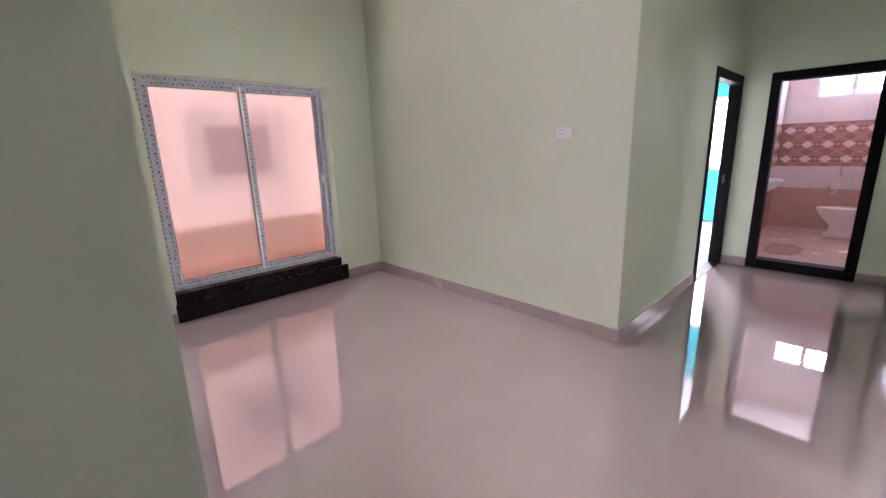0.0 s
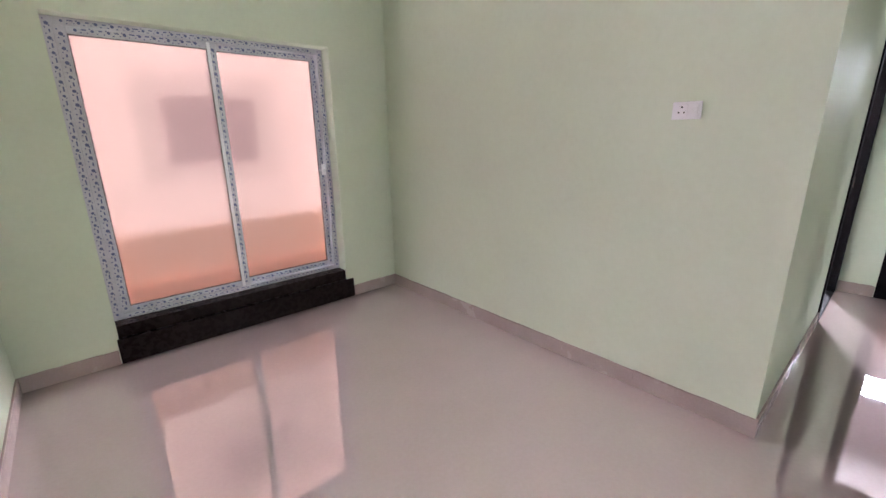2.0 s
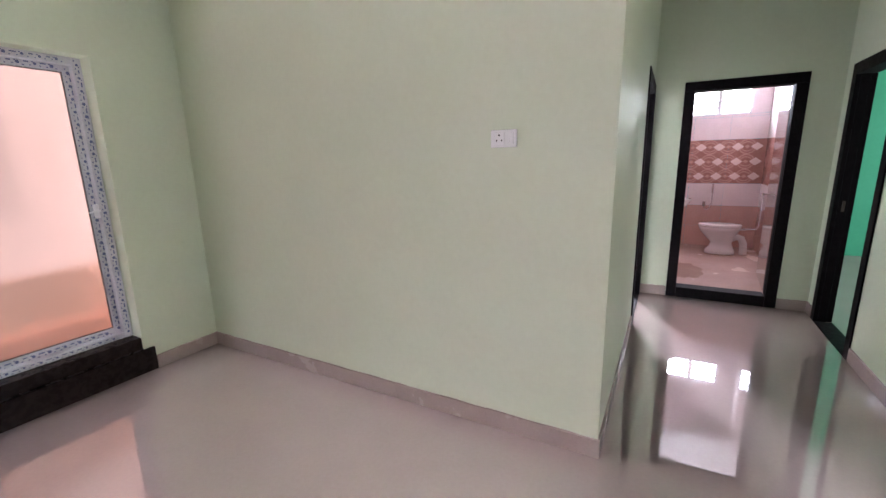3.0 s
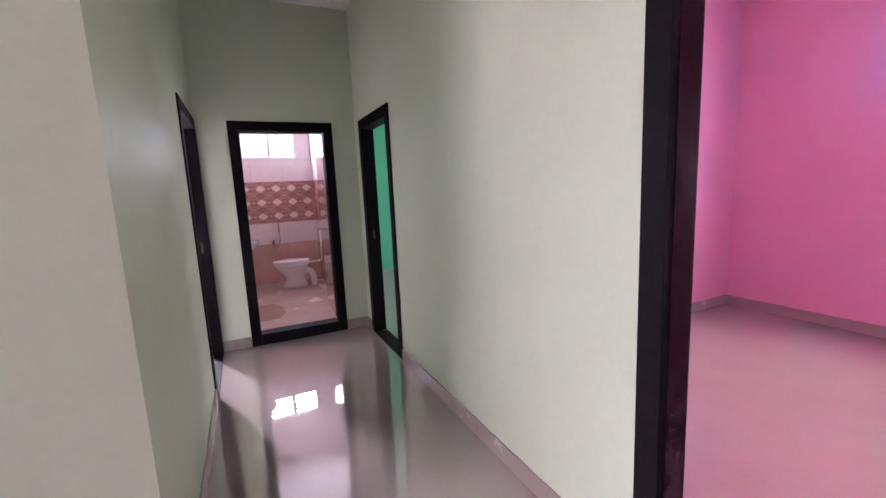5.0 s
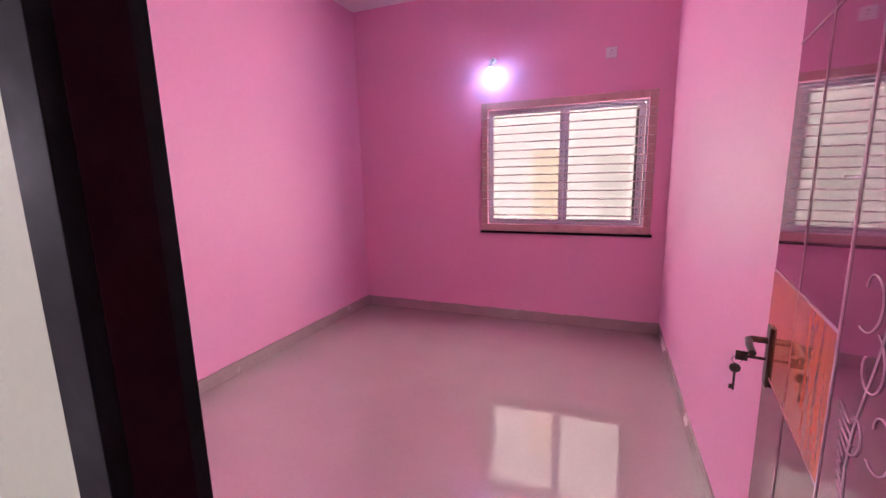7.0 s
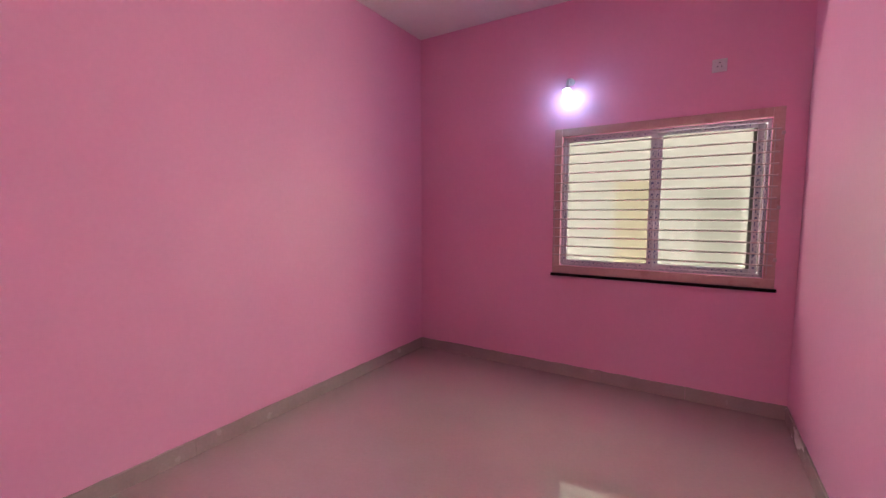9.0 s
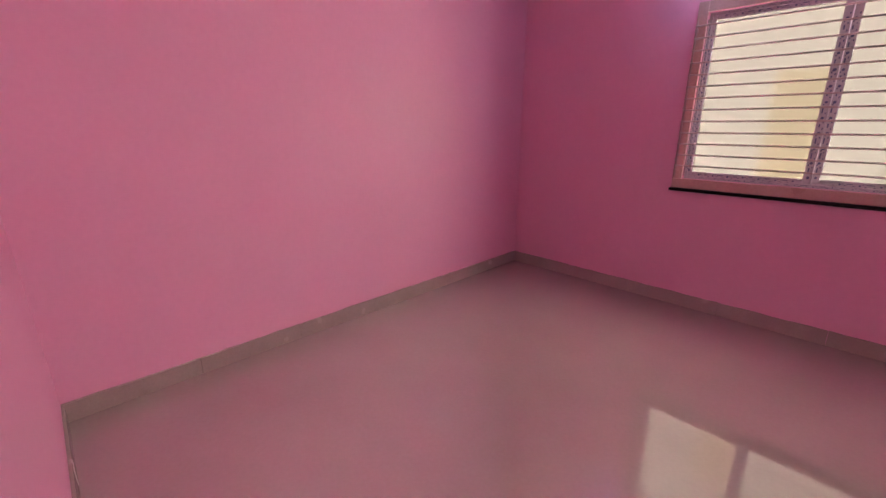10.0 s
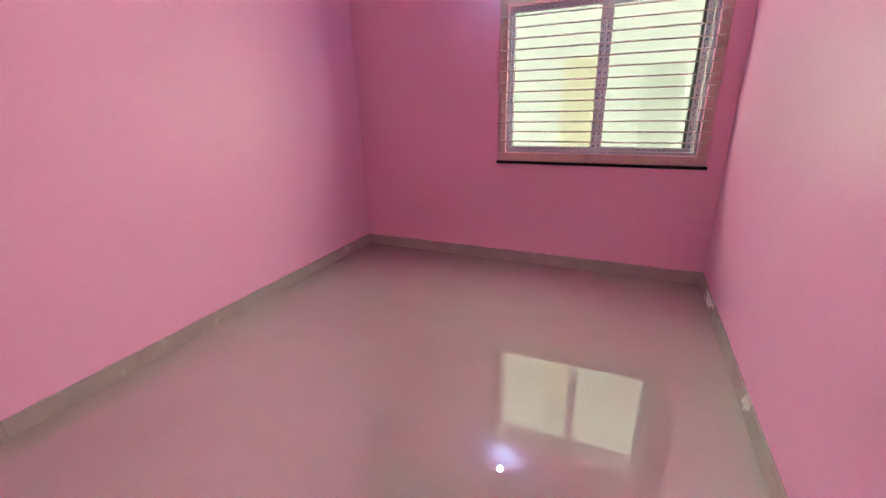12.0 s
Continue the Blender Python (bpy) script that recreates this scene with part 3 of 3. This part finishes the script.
for nm, b in {"frame_jamb": (wx0, wx0 + 0.05, wz0, wz1), "frame_jamb.001": (wx1 - 0.05, wx1, wz0, wz1), "frame_head": (wx0 + 0.05, wx1 - 0.05, wz1 - 0.045, wz1), "frame_foot": (wx0 + 0.05, wx1 - 0.05, wz0, wz0 + 0.04)}.items():
    member(dw, nm.split(".")[0], b[0], b[1], yo, yo + 0.10, b[2], b[3], FILM, yo - 0.0012)


def sash(x0, x1, y, name="sash"):
    """One sliding sash: four members and its pane."""
    s = new(name)
    s.parent = dw
    z0, z1 = wz0 + 0.03, wz1 - 0.035
    w = 0.055
    for a, b, c, d in ((x0, x0 + w, z0, z1), (x1 - w, x1, z0, z1), (x0 + w, x1 - w, z0, z0 + 0.05), (x0 + w, x1 - w, z1 - 0.05, z1)):
        ob = part("sash_member", boxed(a, b, y, y + 0.035, c, d, 0.004), FILM, s)
        ob2 = part("film_mark", marks(a + 0.002, b - 0.002, c + 0.002, d - 0.002, y - 0.0012, "z" if d - c > b - a else "x", 0.078, random.Random(int(a * 100))), [FILM_MARK, FILM_TEXT], s)
    for a, b, c, d in ((x0 + w, x0 + w + 0.006, z0 + 0.05, z1 - 0.05), (x1 - w - 0.006, x1 - w, z0 + 0.05, z1 - 0.05), (x0 + w, x1 - w, z0 + 0.05, z0 + 0.056), (x0 + w, x1 - w, z1 - 0.056, z1 - 0.05)):
        part("gasket", boxed(a, b, y + 0.006, y + 0.014, c, d), GASKET, s)
    pane = part("pane", boxed(x0 + w - 0.004, x1 - w + 0.004, y + 0.014, y + 0.02, z0 + 0.046, z1 - 0.046), FROST, s, "frosted glass pane")
    pane.visible_shadow = False
    return s


sash(wx0 + 0.05, 1.733, yo + 0.008)
part("interlock", boxed(1.672, 1.694, yo + 0.002, yo + 0.0078, wz0 + 0.035, wz1 - 0.04, 0.002), UPVC, dw, "plain white interlock strip")
right_sash = sash(1.676, wx1 - 0.032, yo + 0.05)
part("latch", boxed(wx1 - 0.07, wx1 - 0.045, yo + 0.012, yo + 0.05, 1.13, 1.22, 0.004), UPVC, right_sash, "white plastic latch")
part("latch_lever", tube([(wx1 - 0.058, yo + 0.02, 1.18), (wx1 - 0.058, yo - 0.015, 1.18), (wx1 - 0.09, yo - 0.02, 1.178), (wx1 - 0.12, yo - 0.018, 1.172)], 0.005), UPVC, right_sash)

sill = tagged(new("window_sill"), "dusty black granite plinth under the wide window", "window sill", "", "structure")
part("sill_block", boxed(0.824, 2.596, 4.163, YW + 0.2, 0.0, 0.175, 0.006), SILL_STONE, sill)
part("sill_ledge", boxed(WIN[0] + 0.001, WIN[1] - 0.001, 4.19, YW + 0.2, 0.176, 0.262, 0.004), SILL_STONE, sill)

# glowing panels replace the daylit neighbouring house, seen blurred through the pane
tagged(part("backdrop_neighbour_wall", boxed(0.3, 3.1, 4.60, 4.64, 0.78, 2.7), GLOW_WALL), "glowing pale pink panel for the next house's wall", "backdrop", "", "structure")
tagged(part("backdrop_neighbour_base", boxed(0.3, 3.1, 4.57, 4.63, 0.40, 0.78, 0.01), GLOW_LOW), "glowing salmon panel for the next house's base", "backdrop", "", "structure")
tagged(part("backdrop_plinth", boxed(0.3, 3.1, 4.53, 4.63, 0.0, 0.40), GLOW_YARD), "glowing terracotta panel for the next house's plinth", "backdrop", "", "structure")
# Added half-bright panel: a step of blur round the dark window.
tagged(part("backdrop_neighbour_window_surround", boxed(1.2, 2.2, 4.588, 4.599, 1.12, 1.92), GLOW_DIM), "added dimmer glowing panel that softens the dark shape's edge", "backdrop", "", "structure")
tagged(part("backdrop_neighbour_window", boxed(1.38, 2.02, 4.57, 4.587, 1.26, 1.76, 0.005), GLOW_DARK), "dimly glowing panel for the next house's window", "backdrop", "", "structure")

# ---- bedroom window ----
pw = tagged(new("window_2"), "barred two-pane sliding window with a beige marble surround", "window", "", "structure")
CX0, CX1, CZ0, CZ1 = 1.44, 2.993, 0.917, 2.156
yi = YP + 0.014
for b in ((CX0, PWIN[0], PWIN[2], CZ1), (PWIN[1], CX1, PWIN[2], CZ1), (PWIN[0], PWIN[1], PWIN[3], CZ1), (CX0, CX1, CZ0, PWIN[2])):
    part("casing", boxed(b[0] + 0.0005, b[1] - 0.0005, YP - 0.03, yi, b[2] + 0.0005, b[3] - 0.0005, 0.002), CASING, pw)
part("sill", boxed(CX0 - 0.012, CX1 + 0.008, YP - 0.02, YP + 0.035, 0.895, 0.9165, 0.003), BLACK_STONE, pw, "thin black granite sill")
fy = YP - 0.035
for x0, x1, z0, z1 in ((PWIN[0] + 0.001, PWIN[0] + 0.022, PWIN[2], PWIN[3]), (PWIN[1] - 0.02, PWIN[1] - 0.001, PWIN[2], PWIN[3]), (PWIN[0] + 0.01, PWIN[1] - 0.02, PWIN[3] - 0.022, PWIN[3]), (PWIN[0] + 0.01, PWIN[1] - 0.02, PWIN[2], PWIN[2] + 0.022)):
    ob = part("frame_member", boxed(x0, x1, fy - 0.08, fy, z0, z1, 0.003), FILM, pw)
    part("film_mark", marks(x0, x1, z0 + 0.002, z1 - 0.002, fy + 0.0012, "z" if z1 - z0 > x1 - x0 else "x", 0.09, random.Random(7)), [FILM_MARK, FILM_TEXT], ob)
for x0, x1, y in ((1.537, 2.212, fy - 0.04), (2.208, PWIN[1] - 0.001, fy - 0.008)):
    s = new("sash")
    s.parent = pw
    z0, z1, w = PWIN[2] + 0.015, PWIN[3] - 0.012, 0.042
    for a, b, c, d in ((x0, x0 + w, z0, z1), (x1 - w, x1, z0, z1), (x0 + w, x1 - w, z0, z0 + 0.035), (x0 + w, x1 - w, z1 - 0.035, z1)):
        part("sash_member", boxed(a, b, y - 0.03, y, c, d, 0.003), FILM, s)
        part("film_mark", marks(a, b, c + 0.002, d - 0.002, y + 0.0012, "z" if d - c > b - a else "x", 0.09, random.Random(int(a * 90))), [FILM_MARK, FILM_TEXT], s)
    pane = part("pane", boxed(x0 + w - 0.004, x1 - w + 0.004, y - 0.02, y - 0.014, z0 + 0.031, z1 - 0.031), FROST_PINK, s, "frosted glass pane")
    pane.visible_shadow = False

# Added strip that dims the bright gap beside the right sash.
outer = part("outer_pane", boxed(PWIN[0] + 0.011, 1.60, fy - 0.079, fy - 0.075, PWIN[2] + 0.023, PWIN[3] - 0.023), FROST_PINK, pw, "added frosted strip that dims the open gap")
outer.visible_shadow = False

grille = tagged(new("window_grille"), "grey steel window grille of thin horizontal bars", "window grille")
for k in range(13):
    z = 1.081 + 0.0773 * k
    part("bar", rod(bmesh.new(), (CX0 + 0.02, YP + 0.024, z), (CX1 - 0.004, YP + 0.024, z), 0.0058, 8), BAR, grille)
for x in (CX0 + 0.05, CX0 + 0.10, CX1 - 0.075, CX1 - 0.012):
    part("upright", boxed(x - 0.003, x + 0.003, YP + 0.016, YP + 0.019, 1.01, 2.04), BAR, grille)
for z in (1.12, 1.48, 1.98):
    for x in (CX0 + 0.005, CX1 - 0.012):
        part("fixing_lug", boxed(x - 0.008, x + 0.012, YP + 0.0145, YP + 0.023, z - 0.012, z + 0.012, 0.002), BAR, grille)

# The near house is built as glowing panels that light the bedroom.
tagged(part("backdrop_cream_wall", boxed(0.9, 3.55, -4.38, -4.34, 0.35, 2.75), GLOW_CREAM), "glowing pale cream panel for a near house's wall", "backdrop", "", "structure")
tagged(part("backdrop_ochre_strip", boxed(2.22, 2.54, -4.338, -4.325, 0.7, 1.72, 0.004), GLOW_OCHRE), "glowing ochre strip on the near house", "backdrop", "", "structure")
tagged(part("backdrop_grey_strip", boxed(1.62, 1.92, -4.338, -4.325, 0.95, 1.66, 0.004), GLOW_GREY), "glowing grey strip on the near house", "backdrop", "", "structure")

# ---- bedroom bulb and sockets ----
lamp = thing("wall_lamp", "lit cool white bulb in a white holder on the pink wall", "lamp", at=(2.868, YP, 2.49))
part("base", rod(bmesh.new(), (0, 0.0, 0.045), (0, 0.02, 0.045), 0.03, 20), SWITCH, lamp)
part("arm", tube([(0, 0.018, 0.045), (0, 0.06, 0.05), (0, 0.09, 0.045), (0, 0.10, 0.03)], 0.009, 10), SWITCH, lamp, "", True)
part("holder", rod(bmesh.new(), (0, 0.10, 0.03), (0, 0.103, -0.008), 0.014, 16, 0.016), SWITCH, lamp)
bulb_neck = part("bulb_housing", lathe([(0.012, 0.0), (0.013, 0.012), (0.020, 0.024), (0.027, 0.042), (0.0275, 0.046)], 20), SWITCH, lamp, "white plastic bulb housing", True)
bulb_dome = part("bulb", lathe([(0.0285, 0.0465), (0.030, 0.053), (0.0285, 0.066), (0.021, 0.080), (0.008, 0.087)], 20), BULB, lamp, "glowing frosted dome", True)
for ob in (bulb_neck, bulb_dome):
    ob.matrix_basis = pose(0, 0.103, -0.006, 198, 0, 0)


def socket_plate(name, at, turn, w, h, label, with_switch=True):
    """A white plate with three socket holes and a rocker."""
    s = thing(name, label, "socket", at=at, turn=turn)
    part("plate", boxed(-w / 2, w / 2, -0.011, 0.0, -h / 2, h / 2, 0.004), SWITCH, s)
    cx = -w * 0.16 if with_switch else 0
    part("socket_module", boxed(cx - 0.026, cx + 0.026, -0.014, -0.0105, -h * 0.36, h * 0.36, 0.002), SWITCH, s)
    for dx, dz, r in ((0, 0.016, 0.0048), (-0.012, -0.009, 0.004), (0.012, -0.009, 0.004)):
        part("socket_hole", rod(bmesh.new(), (cx + dx, -0.0148, dz), (cx + dx, -0.0135, dz), r, 10), HOLE, s)
    if with_switch:
        part("rocker", boxed(w * 0.22, w * 0.22 + 0.022, -0.016, -0.0105, -h * 0.33, h * 0.33, 0.002), SWITCH, s)
    return s


socket_plate("wall_socket", (XS, 1.655, 1.555), 270, 0.130, 0.082, "white socket plate with one rocker on the pistachio wall")
socket_plate("wall_socket", (1.828, YP, 2.485), 180, 0.09, 0.09, "white three-pin socket high on the pink wall", False)
sw = thing("light_switch", "white switch plate beside the dark door", "switch", at=(XL, 2.58, 1.50), turn=90)
part("plate", boxed(-0.075, 0.075, -0.014, 0.0, -0.045, 0.045, 0.004), SWITCH, sw)
for k in range(3):
    part("rocker", boxed(-0.055 + 0.04 * k, -0.025 + 0.04 * k, -0.02, -0.0135, -0.03, 0.03, 0.003), SWITCH, sw)
hk = thing("lamp_holder", "small empty white lamp holder above the window", "lamp holder", at=(1.622, YW, 2.50))
part("base", rod(bmesh.new(), (0, -0.012, 0), (0, 0, 0), 0.03, 18), SWITCH, hk)
part("socket_ring", rod(bmesh.new(), (0, -0.045, -0.012), (0, -0.011, 0), 0.018, 14), SWITCH, hk)

# ---- bathroom ----
BX, BYL, BYR = 8.98, YC, YG
tf = [(0.0, 0.325, TILE_LOW), (0.325, 0.655, TILE_LOW), (0.655, 1.0, TILE_TOP), (1.665, 1.995, TILE_TOP), (1.995, 2.45, TILE_TOP), (2.45, 2.8, TILE_TOP), (2.8, H, TILE_TOP)]


def tiled(base_name, axis, w, out, u0, u1, width, holes, label):
    base = tagged(new(base_name), label, "wall tiles", "", "structure")
    n = round((u1 - u0) / width)
    for i in range(n):
        a, b = u0 + (u1 - u0) * i / n + 0.001, u0 + (u1 - u0) * (i + 1) / n - 0.001
        for z0, z1, m in tf + [(1.0, 1.665, TILE_BAND)]:
            if any(a < h[1] and b > h[0] and z0 < h[3] and z1 > h[2] for h in holes):
                for h in holes:
                    for p, q, r, s in ((a, b, z0, h[2]), (a, b, h[3], z1), (a, h[0], max(z0, h[2]), min(z1, h[3])), (h[1], b, max(z0, h[2]), min(z1, h[3]))):
                        if q - p > 0.01 and s - r > 0.01:
                            lo, hi = sorted((w, w + out))
                            part("tile", boxed(*((lo, hi, p, q) if axis == "x" else (p, q, lo, hi)), r + 0.001, s - 0.001), m, base)
                continue
            lo, hi = sorted((w, w + out))
            part("tile", boxed(*((lo, hi, a, b) if axis == "x" else (a, b, lo, hi)), z0 + 0.001, z1 - 0.001), m, base)
    return base


BW = (-0.03, 0.78, 2.03, 2.42)
back = tiled("bath_tiles_back", "x", BX, -0.008, BYR, BYL, 0.47, [BW], "glossy pale and beige wall tiles with a brown patterned band")
left = tiled("bath_tiles_side", "y", BYL, -0.008, XB + 0.14, BX - 0.008, 0.47, [], "glossy pale and beige wall tiles with a brown patterned band")
tiled("bath_tiles_door_side", "y", BYR, 0.008, XB + 0.14, BX - 0.008, 0.47, [], "glossy pale and beige wall tiles with a brown patterned band")


def shared(name, mesh, parent, m):
    ob = new(name, mesh)
    ob.parent = parent
    ob.matrix_basis = m
    return ob


def band_piece(name, outlines, mat):
    """A flat inlay with a bevelled rim: one ring of points for each (size along, size up, proud)."""
    k = 4 if name == "lozenge" else 20
    bm = bmesh.new()
    rings = [[bm.verts.new((c * math.cos(2 * math.pi * i / k), a * math.sin(2 * math.pi * i / k), z)) for i in range(k)] for a, c, z in outlines]
    for p, q in zip(rings, rings[1:]):
        for i in range(k):
            bm.faces.new((p[i], p[(i + 1) % k], q[(i + 1) % k], q[i]))
    if k == 4:
        bm.faces.new(rings[-1])
    bmesh.ops.recalc_face_normals(bm, faces=bm.faces)
    me = bpy.data.meshes.new(name)
    bm.to_mesh(me)
    bm.free()
    me.materials.append(mat)
    return me


lozenge = band_piece("lozenge", ((0.078, 0.060, 0.0), (0.074, 0.056, 0.003)), TILE_LOZENGE)
heart = band_piece("lozenge", ((0.036, 0.026, 0.0), (0.033, 0.023, 0.003)), TILE_RING)
ring_wide = band_piece("ring", ((0.112, 0.112, 0.0), (0.110, 0.110, 0.002), (0.098, 0.098, 0.002), (0.096, 0.096, 0.0)), TILE_RING)
ring_small = band_piece("ring", ((0.084, 0.076, 0.0), (0.082, 0.074, 0.002), (0.072, 0.064, 0.002), (0.070, 0.062, 0.0)), TILE_RING)


def band(base, axis, w, u0, u1):
    """Interlocking tan rings with cream lozenges between them, in three rows on the brown band."""
    n = round((u1 - u0) / 0.225)
    step, rise = (u1 - u0) / n, 0.665 / 6
    turn = pose(0, 0, 0, 0, -90, 0) if axis == "x" else pose(0, 0, 0, 90, 0, 0) @ pose(0, 0, 0, 0, 0, 90)
    for j in range(3):
        for i in range(n):
            u, z = u0 + step * (i + 0.5), 1.0 + rise * (2 * j + 1)
            spot = (lambda v: pose(w, v, z) @ turn) if axis == "x" else (lambda v: pose(v, w, z) @ turn)
            shared("lozenge", lozenge, base, spot(u))
            if i:
                v = u0 + step * i
                for name, mesh in (("ring", ring_wide), ("ring", ring_small), ("lozenge", heart)):
                    shared(name, mesh, base, spot(v))


band(back, "x", BX - 0.0085, BYR, BYL)
band(left, "y", BYL - 0.0085, 7.4, BX)

bwin = tagged(new("window_3"), "small high white window with two bright panes", "window", "", "structure")
for y0, y1, z0, z1 in ((-0.03, 0.0, 2.03, 2.42), (0.75, 0.78, 2.03, 2.42), (0.0, 0.75, 2.03, 2.06), (0.0, 0.75, 2.39, 2.42), (0.35, 0.41, 2.06, 2.39)):
    part("frame_member", boxed(BX + 0.02, BX + 0.06, y0, y1, z0, z1, 0.003), UPVC, bwin)
for k in range(3):
    part("louvre_rail", boxed(BX + 0.035, BX + 0.05, 0.0, 0.75, 2.13 + 0.085 * k, 2.155 + 0.085 * k), UPVC, bwin)
tagged(part("backdrop_sky_panel", boxed(9.6, 9.65, -1.5, 5, 0, 5), GLOW_SKY), "bright hazy sky outside the windows", "backdrop", "", "structure")

cwin = tagged(new("window_4"), "white framed window full of daylight in the cyan room", "window", "", "structure")
for y0, y1, z0, z1 in ((1.85, 1.90, 0.93, 2.17), (3.10, 3.15, 0.93, 2.17), (1.90, 3.10, 0.93, 0.98), (1.90, 3.10, 2.12, 2.17), (2.48, 2.53, 0.98, 2.12)):
    part("frame_member", boxed(BX + 0.03, BX + 0.08, y0, y1, z0, z1, 0.003), UPVC, cwin)

# A flat, darker and smoother oval laid over the bathroom tiles.
patch_bm = bmesh.new()
rw = random.Random(3)
ring = [patch_bm.verts.new((7.15 + 0.42 * math.cos(a) * r, 0.70 + 0.22 * math.sin(a) * r, 0.0052)) for a, r in [(2 * math.pi * i / 28, rw.uniform(0.82, 1.08)) for i in range(28)]]
patch_bm.faces.new(ring)
tagged(part("water_patch", patch_bm, DARKER_TILE), "thin darker glossy patch on the bathroom floor tiles", "water", "", "structure")

# toilet, seen from its side
wc = thing("toilet", "white ceramic toilet on a pedestal with closed seat lid", "toilet", at=(8.42, 0.0, 0.0))


def oval(cy, a, b, z, n=28, sharp=1.0):
    return [(b * math.cos(2 * math.pi * i / n), cy + a * math.sin(2 * math.pi * i / n), z) for i in range(n)]


part("pedestal", loft([oval(0.22, 0.195, 0.125, 0.0), oval(0.22, 0.185, 0.118, 0.06), oval(0.21, 0.150, 0.098, 0.11), oval(0.21, 0.135, 0.092, 0.17), oval(0.24, 0.19, 0.13, 0.26), oval(0.25, 0.25, 0.17, 0.35), oval(0.25, 0.265, 0.18, 0.40)]), CERAMIC, wc, "", True)
part("seat", loft([oval(0.25, 0.268, 0.183, 0.402), oval(0.25, 0.275, 0.188, 0.410), oval(0.25, 0.272, 0.186, 0.422)]), CERAMIC, wc, "white plastic seat", True)
part("lid", loft([oval(0.25, 0.272, 0.186, 0.424), oval(0.25, 0.276, 0.189, 0.432), oval(0.25, 0.26, 0.175, 0.446), oval(0.25, 0.15, 0.10, 0.452)]), CERAMIC, wc, "white plastic lid", True)
part("trap", tube([(0, 0.10, 0.22), (0, 0.03, 0.26), (0, -0.03, 0.24), (0, -0.06, 0.16), (0, -0.07, 0.06), (0, -0.07, 0.0)], 0.05, 14), CERAMIC, wc, "", True)
part("flush_pipe", tube([(0, 0.0, 0.37), (0, -0.10, 0.375), (0, -0.19, 0.38), (0, -0.22, 0.42), (0, -0.225, 0.9)], 0.016, 10), CHROME, wc, "chrome flush pipe", True)

hf = thing("health_faucet", "chrome tap and hand spray with hose on the tiles", "tap", at=(BX - 0.008, 0.40, 0.0))
part("spray_holder", rod(bmesh.new(), (0, -0.05, 0.93), (-0.04, -0.05, 0.94), 0.018), CHROME, hf)
part("spray", tube([(-0.045, -0.05, 0.86), (-0.045, -0.05, 0.96), (-0.07, -0.05, 0.985)], 0.014), CHROME, hf, "", True)
part("hose", tube([(-0.045, -0.05, 0.86), (-0.05, -0.055, 0.72), (-0.05, -0.02, 0.60), (-0.045, 0.02, 0.585), (-0.03, 0.045, 0.63)], 0.008), CHROME, hf, "", True)
part("tap_body", rod(bmesh.new(), (0, 0.05, 0.66), (-0.075, 0.05, 0.66), 0.02), CHROME, hf)
part("tap_knob", rod(bmesh.new(), (-0.055, 0.05, 0.67), (-0.055, 0.05, 0.72), 0.022), CHROME, hf)

basin = thing("wash_basin", "white ceramic wash basin fixed to the side wall", "basin", at=(6.62, BYL - 0.008, 0.0))
prof = []
for z, r, dep in ((0.80, 0.14, 0.24), (0.84, 0.19, 0.32), (0.90, 0.235, 0.40), (0.955, 0.26, 0.43), (0.965, 0.262, 0.432), (0.962, 0.24, 0.41), (0.90, 0.20, 0.35), (0.85, 0.12, 0.24)):
    prof.append([(r * math.cos(math.pi * i / 16), -dep * math.sin(math.pi * i / 16) - 0.001, z) for i in range(17)] + [(-r * 0.5, -0.001, z), (r * 0.5, -0.001, z)])
part("bowl", loft(prof), CERAMIC, basin, "", True)
part("tap", tube([(0, -0.05, 0.96), (0, -0.05, 1.08), (0, -0.10, 1.12), (0, -0.16, 1.10), (0, -0.165, 1.07)], 0.012), CHROME, basin, "chrome tap", True)
part("waste_pipe", tube([(0, -0.14, 0.81), (0, -0.14, 0.62), (0, -0.08, 0.56), (0, -0.005, 0.55)], 0.018), CHROME, basin, "", True)

# ---- floors ----
tagged(part("floor", boxed(-4.2, 9.18, -5.7, YW + 0.25, -0.15, -0.0), FLOOR), "glossy grey-beige vitrified tile floor", "floor", "", "structure")
tagged(part("floor_bath", boxed(XB + 0.141, BX - 0.009, BYR + 0.009, BYL - 0.009, 0.0, 0.004), BATH_FLOOR), "matt beige bathroom floor tiles", "floor", "", "structure")
tagged(part("ground", boxed(-60, 60, -60, 60, -0.75, -0.5), PLASTER), "bare pale ground round the house", "ground", "", "structure")
